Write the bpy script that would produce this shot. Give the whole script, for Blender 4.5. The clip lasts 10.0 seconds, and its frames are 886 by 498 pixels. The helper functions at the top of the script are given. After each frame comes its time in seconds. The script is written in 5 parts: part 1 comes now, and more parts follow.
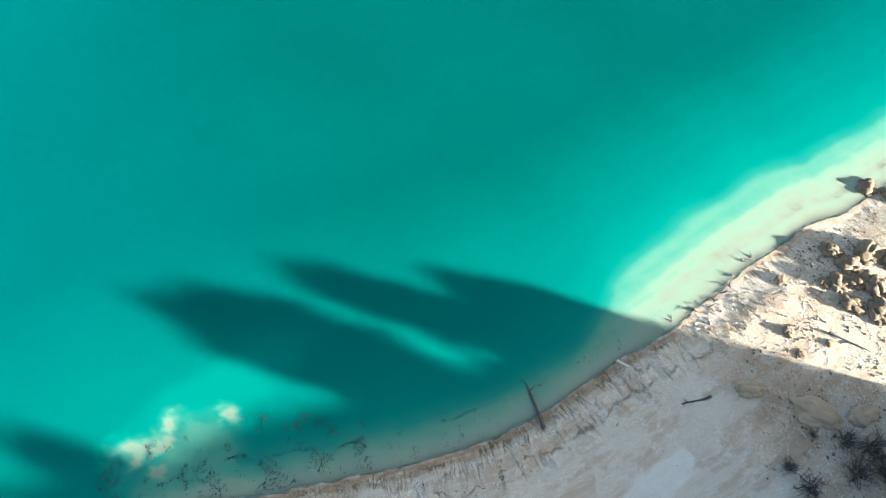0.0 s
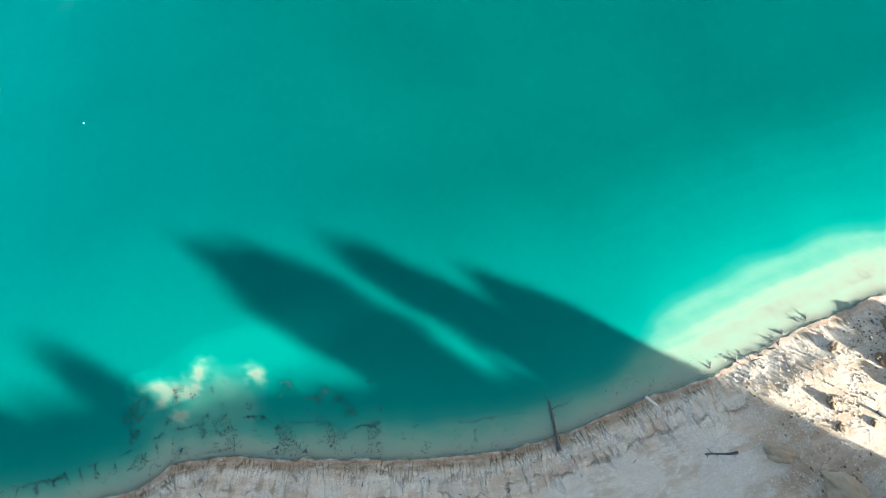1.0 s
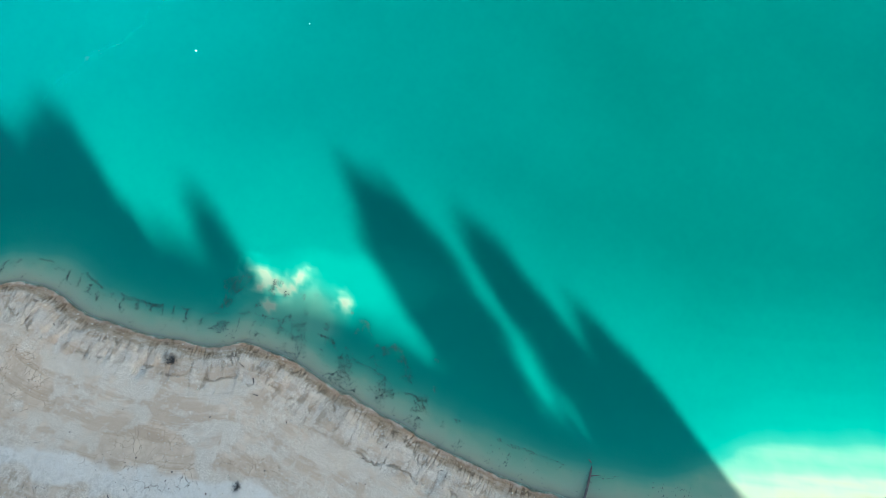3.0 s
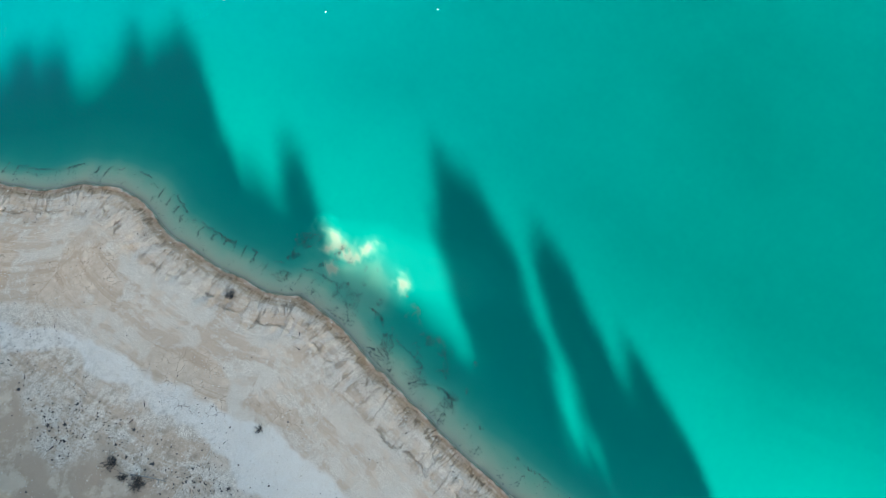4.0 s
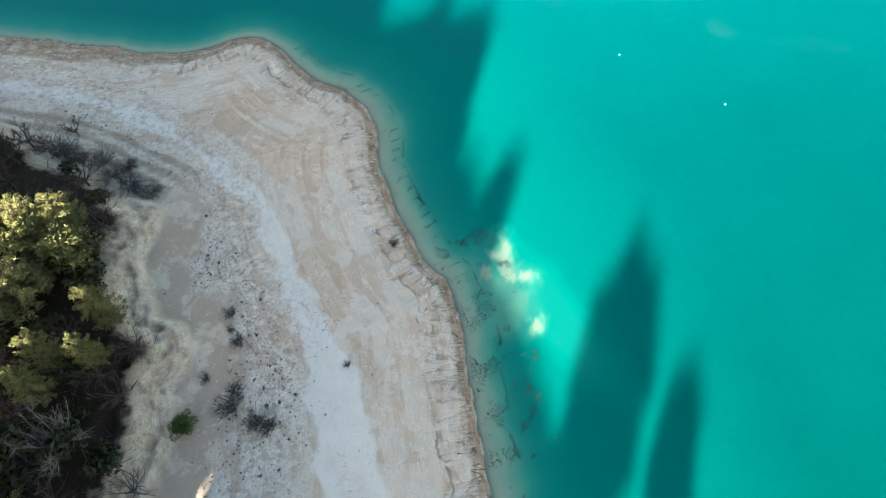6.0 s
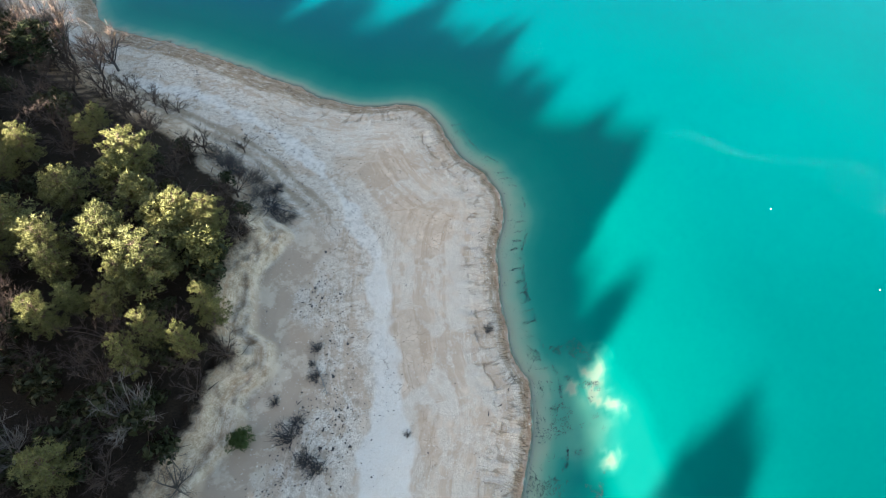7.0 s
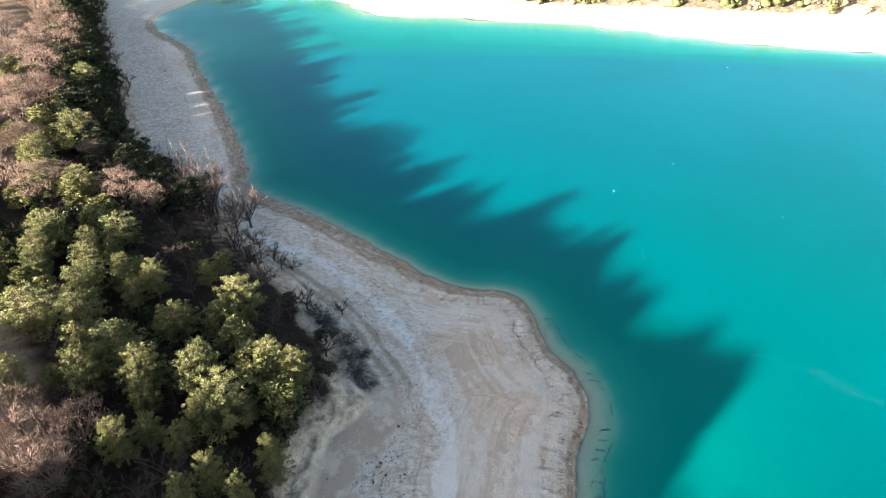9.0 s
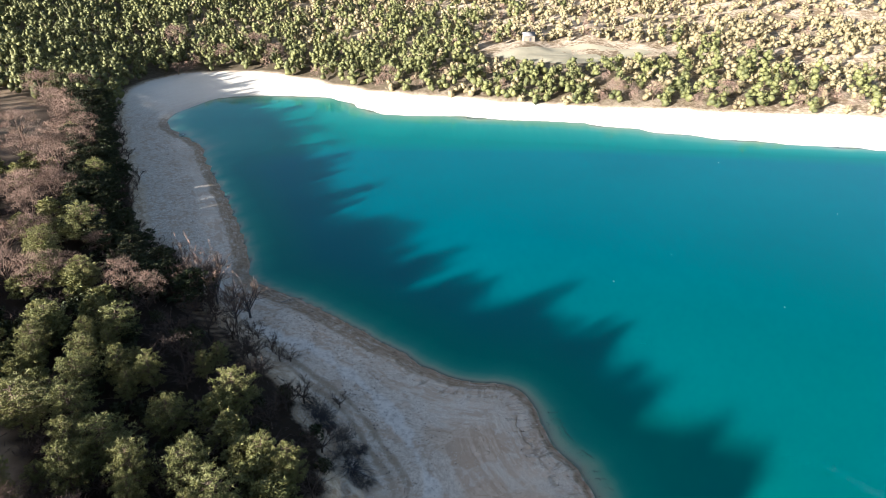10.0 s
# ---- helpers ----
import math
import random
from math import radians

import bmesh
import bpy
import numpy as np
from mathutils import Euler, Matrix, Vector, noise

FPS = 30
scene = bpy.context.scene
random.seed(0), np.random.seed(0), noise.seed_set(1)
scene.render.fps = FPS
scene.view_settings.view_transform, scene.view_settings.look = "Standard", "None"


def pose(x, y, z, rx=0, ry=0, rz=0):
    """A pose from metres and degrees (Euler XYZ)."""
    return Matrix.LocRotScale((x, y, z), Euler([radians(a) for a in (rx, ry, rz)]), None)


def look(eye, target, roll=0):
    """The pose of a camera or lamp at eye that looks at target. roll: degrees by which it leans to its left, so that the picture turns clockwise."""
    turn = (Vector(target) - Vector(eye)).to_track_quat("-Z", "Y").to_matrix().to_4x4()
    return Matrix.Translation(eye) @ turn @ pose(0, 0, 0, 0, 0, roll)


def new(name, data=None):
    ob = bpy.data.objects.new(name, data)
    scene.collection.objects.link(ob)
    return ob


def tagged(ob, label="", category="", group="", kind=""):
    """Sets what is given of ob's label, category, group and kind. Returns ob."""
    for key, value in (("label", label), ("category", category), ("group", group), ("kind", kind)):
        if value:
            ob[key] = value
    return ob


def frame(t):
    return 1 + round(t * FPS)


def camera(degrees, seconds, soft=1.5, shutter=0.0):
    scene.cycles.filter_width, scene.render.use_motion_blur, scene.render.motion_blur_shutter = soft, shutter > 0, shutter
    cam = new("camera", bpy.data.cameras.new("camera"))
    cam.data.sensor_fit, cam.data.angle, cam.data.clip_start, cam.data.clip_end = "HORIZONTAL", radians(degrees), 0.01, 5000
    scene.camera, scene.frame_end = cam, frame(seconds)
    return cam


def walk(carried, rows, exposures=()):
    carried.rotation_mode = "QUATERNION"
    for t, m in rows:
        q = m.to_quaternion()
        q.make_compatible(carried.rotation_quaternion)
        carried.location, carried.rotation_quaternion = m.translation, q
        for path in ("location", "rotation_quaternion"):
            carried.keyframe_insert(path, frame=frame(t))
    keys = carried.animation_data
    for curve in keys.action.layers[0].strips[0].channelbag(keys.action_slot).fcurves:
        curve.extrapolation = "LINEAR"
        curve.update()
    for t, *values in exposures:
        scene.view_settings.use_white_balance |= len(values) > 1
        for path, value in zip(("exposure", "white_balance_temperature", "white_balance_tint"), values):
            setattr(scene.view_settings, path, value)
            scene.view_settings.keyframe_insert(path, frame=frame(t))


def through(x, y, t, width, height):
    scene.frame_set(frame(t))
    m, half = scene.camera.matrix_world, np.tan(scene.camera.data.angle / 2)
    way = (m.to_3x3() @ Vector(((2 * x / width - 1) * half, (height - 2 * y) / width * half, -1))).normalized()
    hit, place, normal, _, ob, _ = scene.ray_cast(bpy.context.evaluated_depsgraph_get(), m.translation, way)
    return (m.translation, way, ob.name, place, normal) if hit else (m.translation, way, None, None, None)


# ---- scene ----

# ---- camera: it hovers over the shore, pans left, then tilts up ----
cam = camera(73.2, 10.0, soft=0.6)
EYE_Z = 60.0


def aim(yaw, pitch, roll):
    return pose(0, 0, EYE_Z, 90 + pitch, 0, yaw) @ pose(0, 0, 0, 0, 0, roll)


PATH = [
    (0.0, aim(-122.72, -65.61, -0.38)),
    (0.5, aim(-117.09, -65.60, -0.35)),
    (1.0, aim(-111.78, -65.61, -0.22)),
    (1.5, aim(-106.45, -65.61, -0.07)),
    (2.0, aim(-99.53, -65.65, 0.04)),
    (2.5, aim(-91.71, -65.67, 0.18)),
    (2.7, aim(-88.43, -65.72, 0.20)),
    (3.2, aim(-80.60, -65.75, 0.20)),
    (3.8, aim(-71.29, -65.79, 0.20)),
    (4.0, aim(-67.82, -65.79, 0.22)),
    (4.5, aim(-59.30, -65.91, 0.21)),
    (5.0, aim(-50.15, -66.00, 0.21)),
    (5.2, aim(-46.35, -66.02, 0.19)),
    (5.6, aim(-38.95, -65.40, 0.19)),
    (5.9, aim(-33.50, -64.05, 0.19)),
    (6.3, aim(-26.15, -61.25, 0.19)),
    (6.5, aim(-22.25, -59.53, 0.15)),
    (7.0, aim(-12.10, -55.16, -0.14)),
    (7.5, aim(-2.91, -50.69, -0.27)),
    (7.7, aim(-0.60, -48.90, -0.26)),
    (8.0, aim(-0.04, -46.27, -0.24)),
    (8.5, aim(-0.03, -41.89, -0.21)),
    (9.0, aim(-0.02, -37.55, -0.16)),
    (9.5, aim(-0.01, -33.17, -0.17)),
    (10.0, aim(0.0, -28.90, -0.19)),
]
walk(cam, PATH, exposures=[(0.0, 3.2, 6000, 3), (2.5, 3.4, 6050, 2), (4.5, 3.52, 6250, 4), (6.5, 3.54, 6200, 5), (7.5, 3.62, 6250, 9), (8.3, 3.62, 6200, 10), (9.0, 3.24, 6050, 11), (10.0, 2.36, 5650, 11)])

# ---- light: low winter sun behind the wooded bank, open sky ----
SUN_AZ, SUN_EL = 38.5, 11.5          # the way the light travels, degrees from +x; height of the sun
SX, SY = math.cos(radians(SUN_AZ)), math.sin(radians(SUN_AZ))
SUN_TAN = math.tan(radians(SUN_EL))
world = bpy.data.worlds.new("sky")
scene.world = world
world.use_nodes = True
wn = world.node_tree
wn.nodes.clear()
sky = wn.nodes.new("ShaderNodeTexSky")
sky.sky_type, sky.sun_disc = "NISHITA", False
sky.sun_elevation, sky.sun_rotation = radians(SUN_EL), math.atan2(-SX, -SY)
sky.air_density, sky.dust_density, sky.ozone_density = 1.0, 2.5, 0.4
wbg = wn.nodes.new("ShaderNodeBackground")
wbg.inputs["Strength"].default_value = 0.039
wout = wn.nodes.new("ShaderNodeOutputWorld")
wn.links.new(sky.outputs[0], wbg.inputs["Color"])
wn.links.new(wbg.outputs[0], wout.inputs["Surface"])
sun_data = bpy.data.lights.new("sun", "SUN")
sun_data.energy, sun_data.angle, sun_data.color = 5.0, radians(1.1), (1.0, 0.9, 0.76)
sun = new("sun", sun_data)
sun.matrix_world = look((0, 0, 0), (SX, SY, -SUN_TAN))


# ---- materials ----
class Nodes:
    """Short hand for a node tree of a material."""

    def __init__(self, name):
        self.mat = bpy.data.materials.new(name)
        self.mat.use_nodes = True
        self.tree = self.mat.node_tree
        self.tree.nodes.clear()
        self.out = self.add("ShaderNodeOutputMaterial")

    def add(self, kind, **values):
        node = self.tree.nodes.new(kind)
        for key, value in values.items():
            node.inputs[key.replace("_", " ")].default_value = value
        return node

    def link(self, a, b):
        self.tree.links.new(a, b)

    def noise(self, scale, detail=4.0, rough=0.55, coord=None):
        node = self.add("ShaderNodeTexNoise", Scale=scale, Detail=detail, Roughness=rough)
        self.link((coord or self.coord()), node.inputs["Vector"])
        return node.outputs["Fac"]

    def coord(self):
        return self.add("ShaderNodeTexCoord").outputs["Object"]

    def place(self):
        return self.add("ShaderNodeNewGeometry").outputs["Position"]

    def ramp(self, fac, *stops):
        node = self.tree.nodes.new("ShaderNodeValToRGB")
        e = node.color_ramp.elements
        while len(e) < len(stops):
            e.new(0.5)
        for el, (p, c) in zip(e, stops):
            el.position = p
            el.color = (c, c, c, 1) if not isinstance(c, tuple) else (*c, 1)
        self.link(fac, node.inputs["Fac"])
        return node.outputs["Color"]

    def mix(self, fac, a, b, how="MIX"):
        node = self.tree.nodes.new("ShaderNodeMix")
        node.data_type, node.blend_type = "RGBA", how
        for value, socket in ((fac, node.inputs[0]), (a, node.inputs[6]), (b, node.inputs[7])):
            if isinstance(value, tuple):
                socket.default_value = (*value, 1)
            elif isinstance(value, (int, float)):
                socket.default_value = value
            else:
                self.link(value, socket)
        return node.outputs[2]

    def math(self, how, a, b=0.0, c=0.0, clamp=False):
        node = self.tree.nodes.new("ShaderNodeMath")
        node.operation, node.use_clamp = how, clamp
        for value, socket in zip((a, b, c), node.inputs):
            if isinstance(value, (int, float)):
                socket.default_value = value
            else:
                self.link(value, socket)
        return node.outputs[0]

    def span(self, value, lo, hi, to_lo=0.0, to_hi=1.0):
        node = self.tree.nodes.new("ShaderNodeMapRange")
        node.interpolation_type = "SMOOTHSTEP"
        self.link(value, node.inputs[0])
        for n, v in enumerate((lo, hi, to_lo, to_hi)):
            node.inputs[n + 1].default_value = v
        return node.outputs[0]

    def attribute(self, name):
        node = self.tree.nodes.new("ShaderNodeAttribute")
        node.attribute_name = name
        return node.outputs["Fac"]

    def bump(self, height, strength, distance):
        node = self.add("ShaderNodeBump", Strength=strength, Distance=distance)
        self.link(height, node.inputs["Height"])
        return node.outputs["Normal"]

    def surface(self, color, rough=0.9, normal=None, spec=0.3, metal=0.0):
        b = self.add("ShaderNodeBsdfPrincipled", Metallic=metal)
        b.inputs["Specular IOR Level"].default_value = spec
        for value, socket in ((color, b.inputs["Base Color"]), (rough, b.inputs["Roughness"])):
            if isinstance(value, tuple):
                socket.default_value = (*value, 1)
            elif isinstance(value, (int, float)):
                socket.default_value = value
            else:
                self.link(value, socket)
        if normal is not None:
            self.link(normal, b.inputs["Normal"])
        self.link(b.outputs[0], self.out.inputs["Surface"])
        return b


def ground_material():
    n = Nodes("shore_ground")
    pos = n.place()
    d, inland, far, along = n.attribute("shore"), n.attribute("inland"), n.attribute("far"), n.attribute("along")
    strip, track, mud, flat = n.attribute("strip"), n.attribute("track"), n.attribute("mud"), n.attribute("flat")
    north = n.attribute("north")

    def strand(a, b, detail=5, rough=0.65):
        """Noise drawn out along the shore (a) and across it (b)."""
        c = n.tree.nodes.new("ShaderNodeCombineXYZ")
        n.link(n.math("MULTIPLY", along, a), c.inputs[0])
        n.link(n.math("MULTIPLY", d, b), c.inputs[1])
        return n.noise(1.0, detail, rough, c.outputs[0])

    big, mid, fine = n.noise(0.09, 6, 0.6, pos), n.noise(0.7, 6, 0.65, pos), n.noise(6.0, 8, 0.8, pos)
    grit = n.noise(22.0, 4, 0.75, pos)
    layers, comb, terraces = strand(0.16, 0.5), strand(1.5, 0.35), strand(0.1, 2.6)
    speck = n.noise(9.0, 5, 0.8, pos)
    pebble = n.noise(13.0, 5, 0.85, pos)
    gravel = n.mix(n.ramp(pebble, (0.42, 0.0), (0.57, 1.0)), (0.42, 0.365, 0.30), (0.88, 0.82, 0.73))
    gravel = n.mix(n.math("MULTIPLY", n.ramp(mid, (0.35, 0.0), (0.65, 1.0)), 0.22), gravel, (0.55, 0.47, 0.375))
    gravel = n.mix(n.ramp(grit, (0.30, 0.55), (0.40, 0.0)), gravel, (0.27, 0.225, 0.18))
    gravel = n.mix(n.ramp(fine, (0.34, 0.75), (0.46, 0.0)), gravel, (0.32, 0.27, 0.215))
    gravel = n.mix(n.ramp(speck, (0.62, 0.0), (0.70, 0.4)), gravel, (0.86, 0.80, 0.70))
    clay = n.mix(n.ramp(mid, (0.3, 0.0), (0.7, 1.0)), (0.50, 0.40, 0.31), (0.72, 0.61, 0.495))
    clay = n.mix(n.math("MULTIPLY", n.ramp(layers, (0.48, 0.0), (0.56, 1.0)), 0.5), clay, (0.412, 0.289, 0.196))
    cover = n.math("ADD", n.math("MULTIPLY", layers, 0.5), n.math("MULTIPLY", mid, 0.5))
    patch = n.ramp(n.math("ADD", cover, n.math("MULTIPLY", n.math("SUBTRACT", pebble, 0.5), 0.12)), (0.485, 0.0), (0.55, 1.0))
    patch = n.math("MAXIMUM", n.math("MULTIPLY", patch, 0.8), mud)
    color = n.mix(patch, gravel, clay)
    streaks = strand(0.22, 1.7, 6, 0.75)
    color = n.mix(n.math("MULTIPLY", n.ramp(streaks, (0.56, 0.0), (0.66, 1.0)), 0.32), color, (0.371, 0.28, 0.196))
    color = n.mix(n.math("MULTIPLY", n.ramp(streaks, (0.34, 1.0), (0.42, 0.0)), 0.35), color, (0.824, 0.743, 0.626))
    color = n.mix(n.math("MULTIPLY", n.ramp(big, (0.45, 0.0), (0.62, 1.0)), 0.3), color, (0.50, 0.425, 0.34))
    color = n.mix(n.math("MULTIPLY", strip, n.ramp(mid, (0.3, 0.55), (0.6, 0.95))), color, n.mix(n.ramp(speck, (0.35, 0.0), (0.65, 1.0)), (0.63, 0.61, 0.565), (0.82, 0.80, 0.755)))
    # drying cracks in the mud
    cell = n.tree.nodes.new("ShaderNodeTexVoronoi")
    cell.feature = "DISTANCE_TO_EDGE"
    cell.inputs["Scale"].default_value = 1.15
    wn2 = n.add("ShaderNodeTexNoise", Scale=0.9, Detail=4.0)
    n.link(pos, wn2.inputs["Vector"])
    shift = n.tree.nodes.new("ShaderNodeVectorMath")
    shift.operation = "MULTIPLY_ADD"
    n.link(wn2.outputs["Color"], shift.inputs[0])
    shift.inputs[1].default_value = (1.8, 1.8, 0)
    n.link(pos, shift.inputs[2])
    n.link(shift.outputs[0], cell.inputs["Vector"])
    crack = n.math("MULTIPLY", n.span(cell.outputs["Distance"], 0.0, 0.045, 1.0, 0.0), n.math("MULTIPLY", mud, n.ramp(mid, (0.45, 0.0), (0.6, 0.7))))
    color = n.mix(crack, color, (0.206, 0.154, 0.113))
    color = n.mix(n.math("MULTIPLY", track, 0.85), color, n.mix(mid, (0.27, 0.21, 0.145), (0.39, 0.315, 0.225)))
    # rim cut by the waves: a brown edge, gullies behind it
    wob = n.math("ADD", d, n.math("MULTIPLY", n.math("SUBTRACT", mid, 0.5), 1.6))
    wide = n.math("MULTIPLY_ADD", north, 2.2, 0.75)
    rim = n.math("MULTIPLY", n.math("MULTIPLY", n.span(n.attribute("sunlit_end"), 0.0, 1.0, 1.0, 0.25), n.span(far, 0.0, 0.6, 1.0, 0.0)), n.span(wob, -0.1, 0.3))
    rim = n.math("MULTIPLY", rim, n.math("SUBTRACT", 1.0, n.span(n.math("SUBTRACT", wob, wide), 0.0, 0.7)))
    brown = n.mix(n.ramp(fine, (0.38, 0.0), (0.62, 1.0)), (0.15, 0.10, 0.055), (0.40, 0.29, 0.185))
    brown = n.mix(n.math("MULTIPLY", n.ramp(terraces, (0.5, 0.0), (0.6, 1.0)), 0.25), brown, (0.536, 0.454, 0.348))
    rim = n.math("MULTIPLY", rim, n.ramp(strand(0.5, 1.2, 5, 0.7), (0.36, 0.3), (0.54, 1.0)))
    color = n.mix(n.math("MULTIPLY", rim, 0.85), color, brown)
    gc = n.tree.nodes.new("ShaderNodeCombineXYZ")
    n.link(n.math("MULTIPLY_ADD", n.math("SUBTRACT", mid, 0.5), 1.1, n.math("MULTIPLY", along, 3.0)), gc.inputs[0])
    n.link(n.math("MULTIPLY_ADD", n.math("SUBTRACT", fine, 0.5), 0.6, n.math("MULTIPLY", d, 0.5)), gc.inputs[1])
    gv = n.tree.nodes.new("ShaderNodeTexVoronoi")
    gv.feature = "DISTANCE_TO_EDGE"
    gv.inputs["Scale"].default_value = 1.0
    n.link(gc.outputs[0], gv.inputs["Vector"])
    gully = n.math("MULTIPLY", n.span(gv.outputs["Distance"], 0.0, 0.085, 1.0, 0.0), n.math("MULTIPLY", n.span(wob, 0.05, 0.3), n.span(wob, 0.8, 3.2, 1.0, 0.0)))
    gully = n.math("MULTIPLY", gully, n.ramp(strand(0.6, 0.8), (0.42, 0.0), (0.56, 1.0)))
    color = n.mix(n.math("MULTIPLY", gully, 0.6), color, (0.115, 0.082, 0.057))
    slab = n.math("MULTIPLY", n.math("MULTIPLY", n.span(wob, 1.2, 1.8), n.span(wob, 2.8, 3.8, 1.0, 0.0)), n.ramp(strand(0.18, 0.5), (0.56, 0.0), (0.66, 0.55)))
    color = n.mix(n.math("MULTIPLY", slab, n.math("SUBTRACT", 1.0, gully)), color, (0.80, 0.73, 0.62))
    slash = n.math("MULTIPLY", n.math("MULTIPLY", n.span(wob, 0.9, 1.5), n.span(wob, 3.6, 5.2, 1.0, 0.0)), n.ramp(comb, (0.56, 0.0), (0.62, 1.0)))
    color = n.mix(n.math("MULTIPLY", slash, 0.3), color, (0.175, 0.125, 0.087))
    line = n.math("MULTIPLY_ADD", n.math("SUBTRACT", strand(0.11, 0.0, 4, 0.6), 0.5), 7.0, 3.5)
    off = n.math("ADD", n.math("SUBTRACT", d, line), n.math("MULTIPLY_ADD", n.math("SUBTRACT", mid, 0.5), 1.6, n.math("MULTIPLY", n.math("SUBTRACT", fine, 0.5), 0.5)))
    old = n.math("MULTIPLY", n.span(n.math("ABSOLUTE", off), 0.0, 0.17, 1.0, 0.0), n.ramp(strand(0.55, 0.1, 3), (0.45, 0.0), (0.56, 1.0)))
    old = n.math("MULTIPLY", old, n.math("MULTIPLY", n.span(d, 1.0, 1.8), n.span(north, 0.0, 0.5, 1.0, 0.0)))
    color = n.mix(n.math("MULTIPLY", n.math("MULTIPLY", old, n.ramp(fine, (0.42, 0.0), (0.55, 1.0))), 0.6), color, (0.16, 0.122, 0.092))
    worn = n.math("MULTIPLY", n.math("MULTIPLY", n.span(off, -1.2, -0.2), n.span(off, 0.0, 0.3, 1.0, 0.0)), n.span(d, 1.0, 1.6))
    color = n.mix(n.math("MULTIPLY", n.math("MULTIPLY", worn, n.ramp(comb, (0.45, 0.0), (0.55, 1.0))), 0.35), color, (0.33, 0.25, 0.175))
    damp = n.math("MULTIPLY", n.span(wob, -0.5, 0.0), n.span(wob, 0.1, 0.6, 1.0, 0.0))
    color = n.mix(n.math("MULTIPLY", damp, n.span(far, 0.0, 0.5, 0.55, 0.0)), color, (0.309, 0.193, 0.126))
    # dry clay below the bank, and the band of litter
    color = n.mix(flat, color, n.mix(n.ramp(n.noise(0.33, 5, 0.62, pos), (0.52, 0.0), (0.60, 1.0)), n.mix(mid, (0.42, 0.33, 0.25), (0.50, 0.405, 0.315)), n.mix(mid, (0.52, 0.44, 0.345), (0.66, 0.575, 0.465))))
    band = n.math("MULTIPLY", n.math("MULTIPLY", n.span(inland, -14.0, -9.0), n.math("SUBTRACT", 1.0, flat)), n.ramp(n.noise(1.4, 6, 0.8, pos), (0.47, 0.0), (0.66, 1.0)))
    color = n.mix(n.math("MULTIPLY", band, 0.6), color, (0.206, 0.169, 0.131))
    # bank and wood floor
    scarp = n.mix(n.ramp(n.math("ADD", n.math("MULTIPLY", fine, 0.5), n.math("MULTIPLY", mid, 0.5)), (0.40, 0.0), (0.60, 1.0)), (0.33, 0.245, 0.165), (0.68, 0.585, 0.46))
    # erosion rills without relief: their shade is painted as dark colour
    rill_shade = n.noise(2.4, 6, 0.75, pos)
    scarp = n.mix(n.ramp(rill_shade, (0.36, 0.45), (0.47, 0.0)), scarp, (0.185, 0.13, 0.085))
    strata = n.noise(1.0, 5, 0.7, n.add("ShaderNodeCombineXYZ").outputs[0])
    sc = strata.node.inputs["Vector"].links[0].from_node
    n.link(n.math("MULTIPLY", inland, 2.6), sc.inputs[0])
    n.link(n.math("MULTIPLY", along, 0.25), sc.inputs[1])
    scarp = n.mix(n.math("MULTIPLY", n.ramp(strata, (0.5, 0.0), (0.62, 1.0)), 0.55), scarp, (0.36, 0.235, 0.14))
    scarp = n.mix(n.math("MULTIPLY", n.span(inland, -0.5, 0.2), n.math("MULTIPLY", n.span(inland, 0.5, 1.1, 0.75, 0.0), n.ramp(n.noise(0.9, 5, 0.7, pos), (0.42, 0.0), (0.6, 1.0)))), scarp, (0.70, 0.62, 0.50))
    color = n.mix(n.span(inland, -0.6, 0.4), color, scarp)
    # litter taken near black: the shade under the trees is put into its colour
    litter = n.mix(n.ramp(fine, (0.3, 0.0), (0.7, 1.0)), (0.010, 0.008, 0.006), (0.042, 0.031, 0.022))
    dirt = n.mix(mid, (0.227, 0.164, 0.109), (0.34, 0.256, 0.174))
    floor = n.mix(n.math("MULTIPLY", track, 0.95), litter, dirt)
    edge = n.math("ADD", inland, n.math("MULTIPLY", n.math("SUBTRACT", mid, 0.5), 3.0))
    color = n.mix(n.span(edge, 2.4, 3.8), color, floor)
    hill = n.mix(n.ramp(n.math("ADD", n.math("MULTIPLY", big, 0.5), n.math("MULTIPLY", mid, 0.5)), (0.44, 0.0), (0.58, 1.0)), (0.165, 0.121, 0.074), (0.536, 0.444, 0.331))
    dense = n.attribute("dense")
    # shade between the far trees, painted into the ground where they stand close
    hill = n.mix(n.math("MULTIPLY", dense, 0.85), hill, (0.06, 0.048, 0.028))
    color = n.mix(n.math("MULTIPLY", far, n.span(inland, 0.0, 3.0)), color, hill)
    # bed under the water
    bed = n.mix(mid, (0.66, 0.585, 0.46), (0.80, 0.715, 0.575))
    bed = n.mix(n.math("MULTIPLY", n.ramp(fine, (0.60, 0.0), (0.70, 1.0)), 0.5), bed, (0.247, 0.203, 0.148))
    color = n.mix(n.span(wob, -0.7, 0.1, 1.0, 0.0), color, bed)
    height = n.math("ADD", n.math("MULTIPLY", fine, 0.6), n.math("MULTIPLY", grit, 0.4))
    height = n.math("SUBTRACT", height, n.math("ADD", n.math("MULTIPLY_ADD", gully, 1.5, n.math("MULTIPLY_ADD", slash, 1.2, n.math("MULTIPLY", old, 1.5))), crack))
    color = n.mix(1.0, color, (1.0, 0.985, 0.985), "MULTIPLY")
    # far beach lightened: the glare of full sun is put into the gravel colour
    color = n.mix(n.math("MULTIPLY", far, n.span(inland, -1.0, 1.0, 0.85, 0.0)), color, n.mix(mid, (0.70, 0.64, 0.55), (0.86, 0.81, 0.73)))
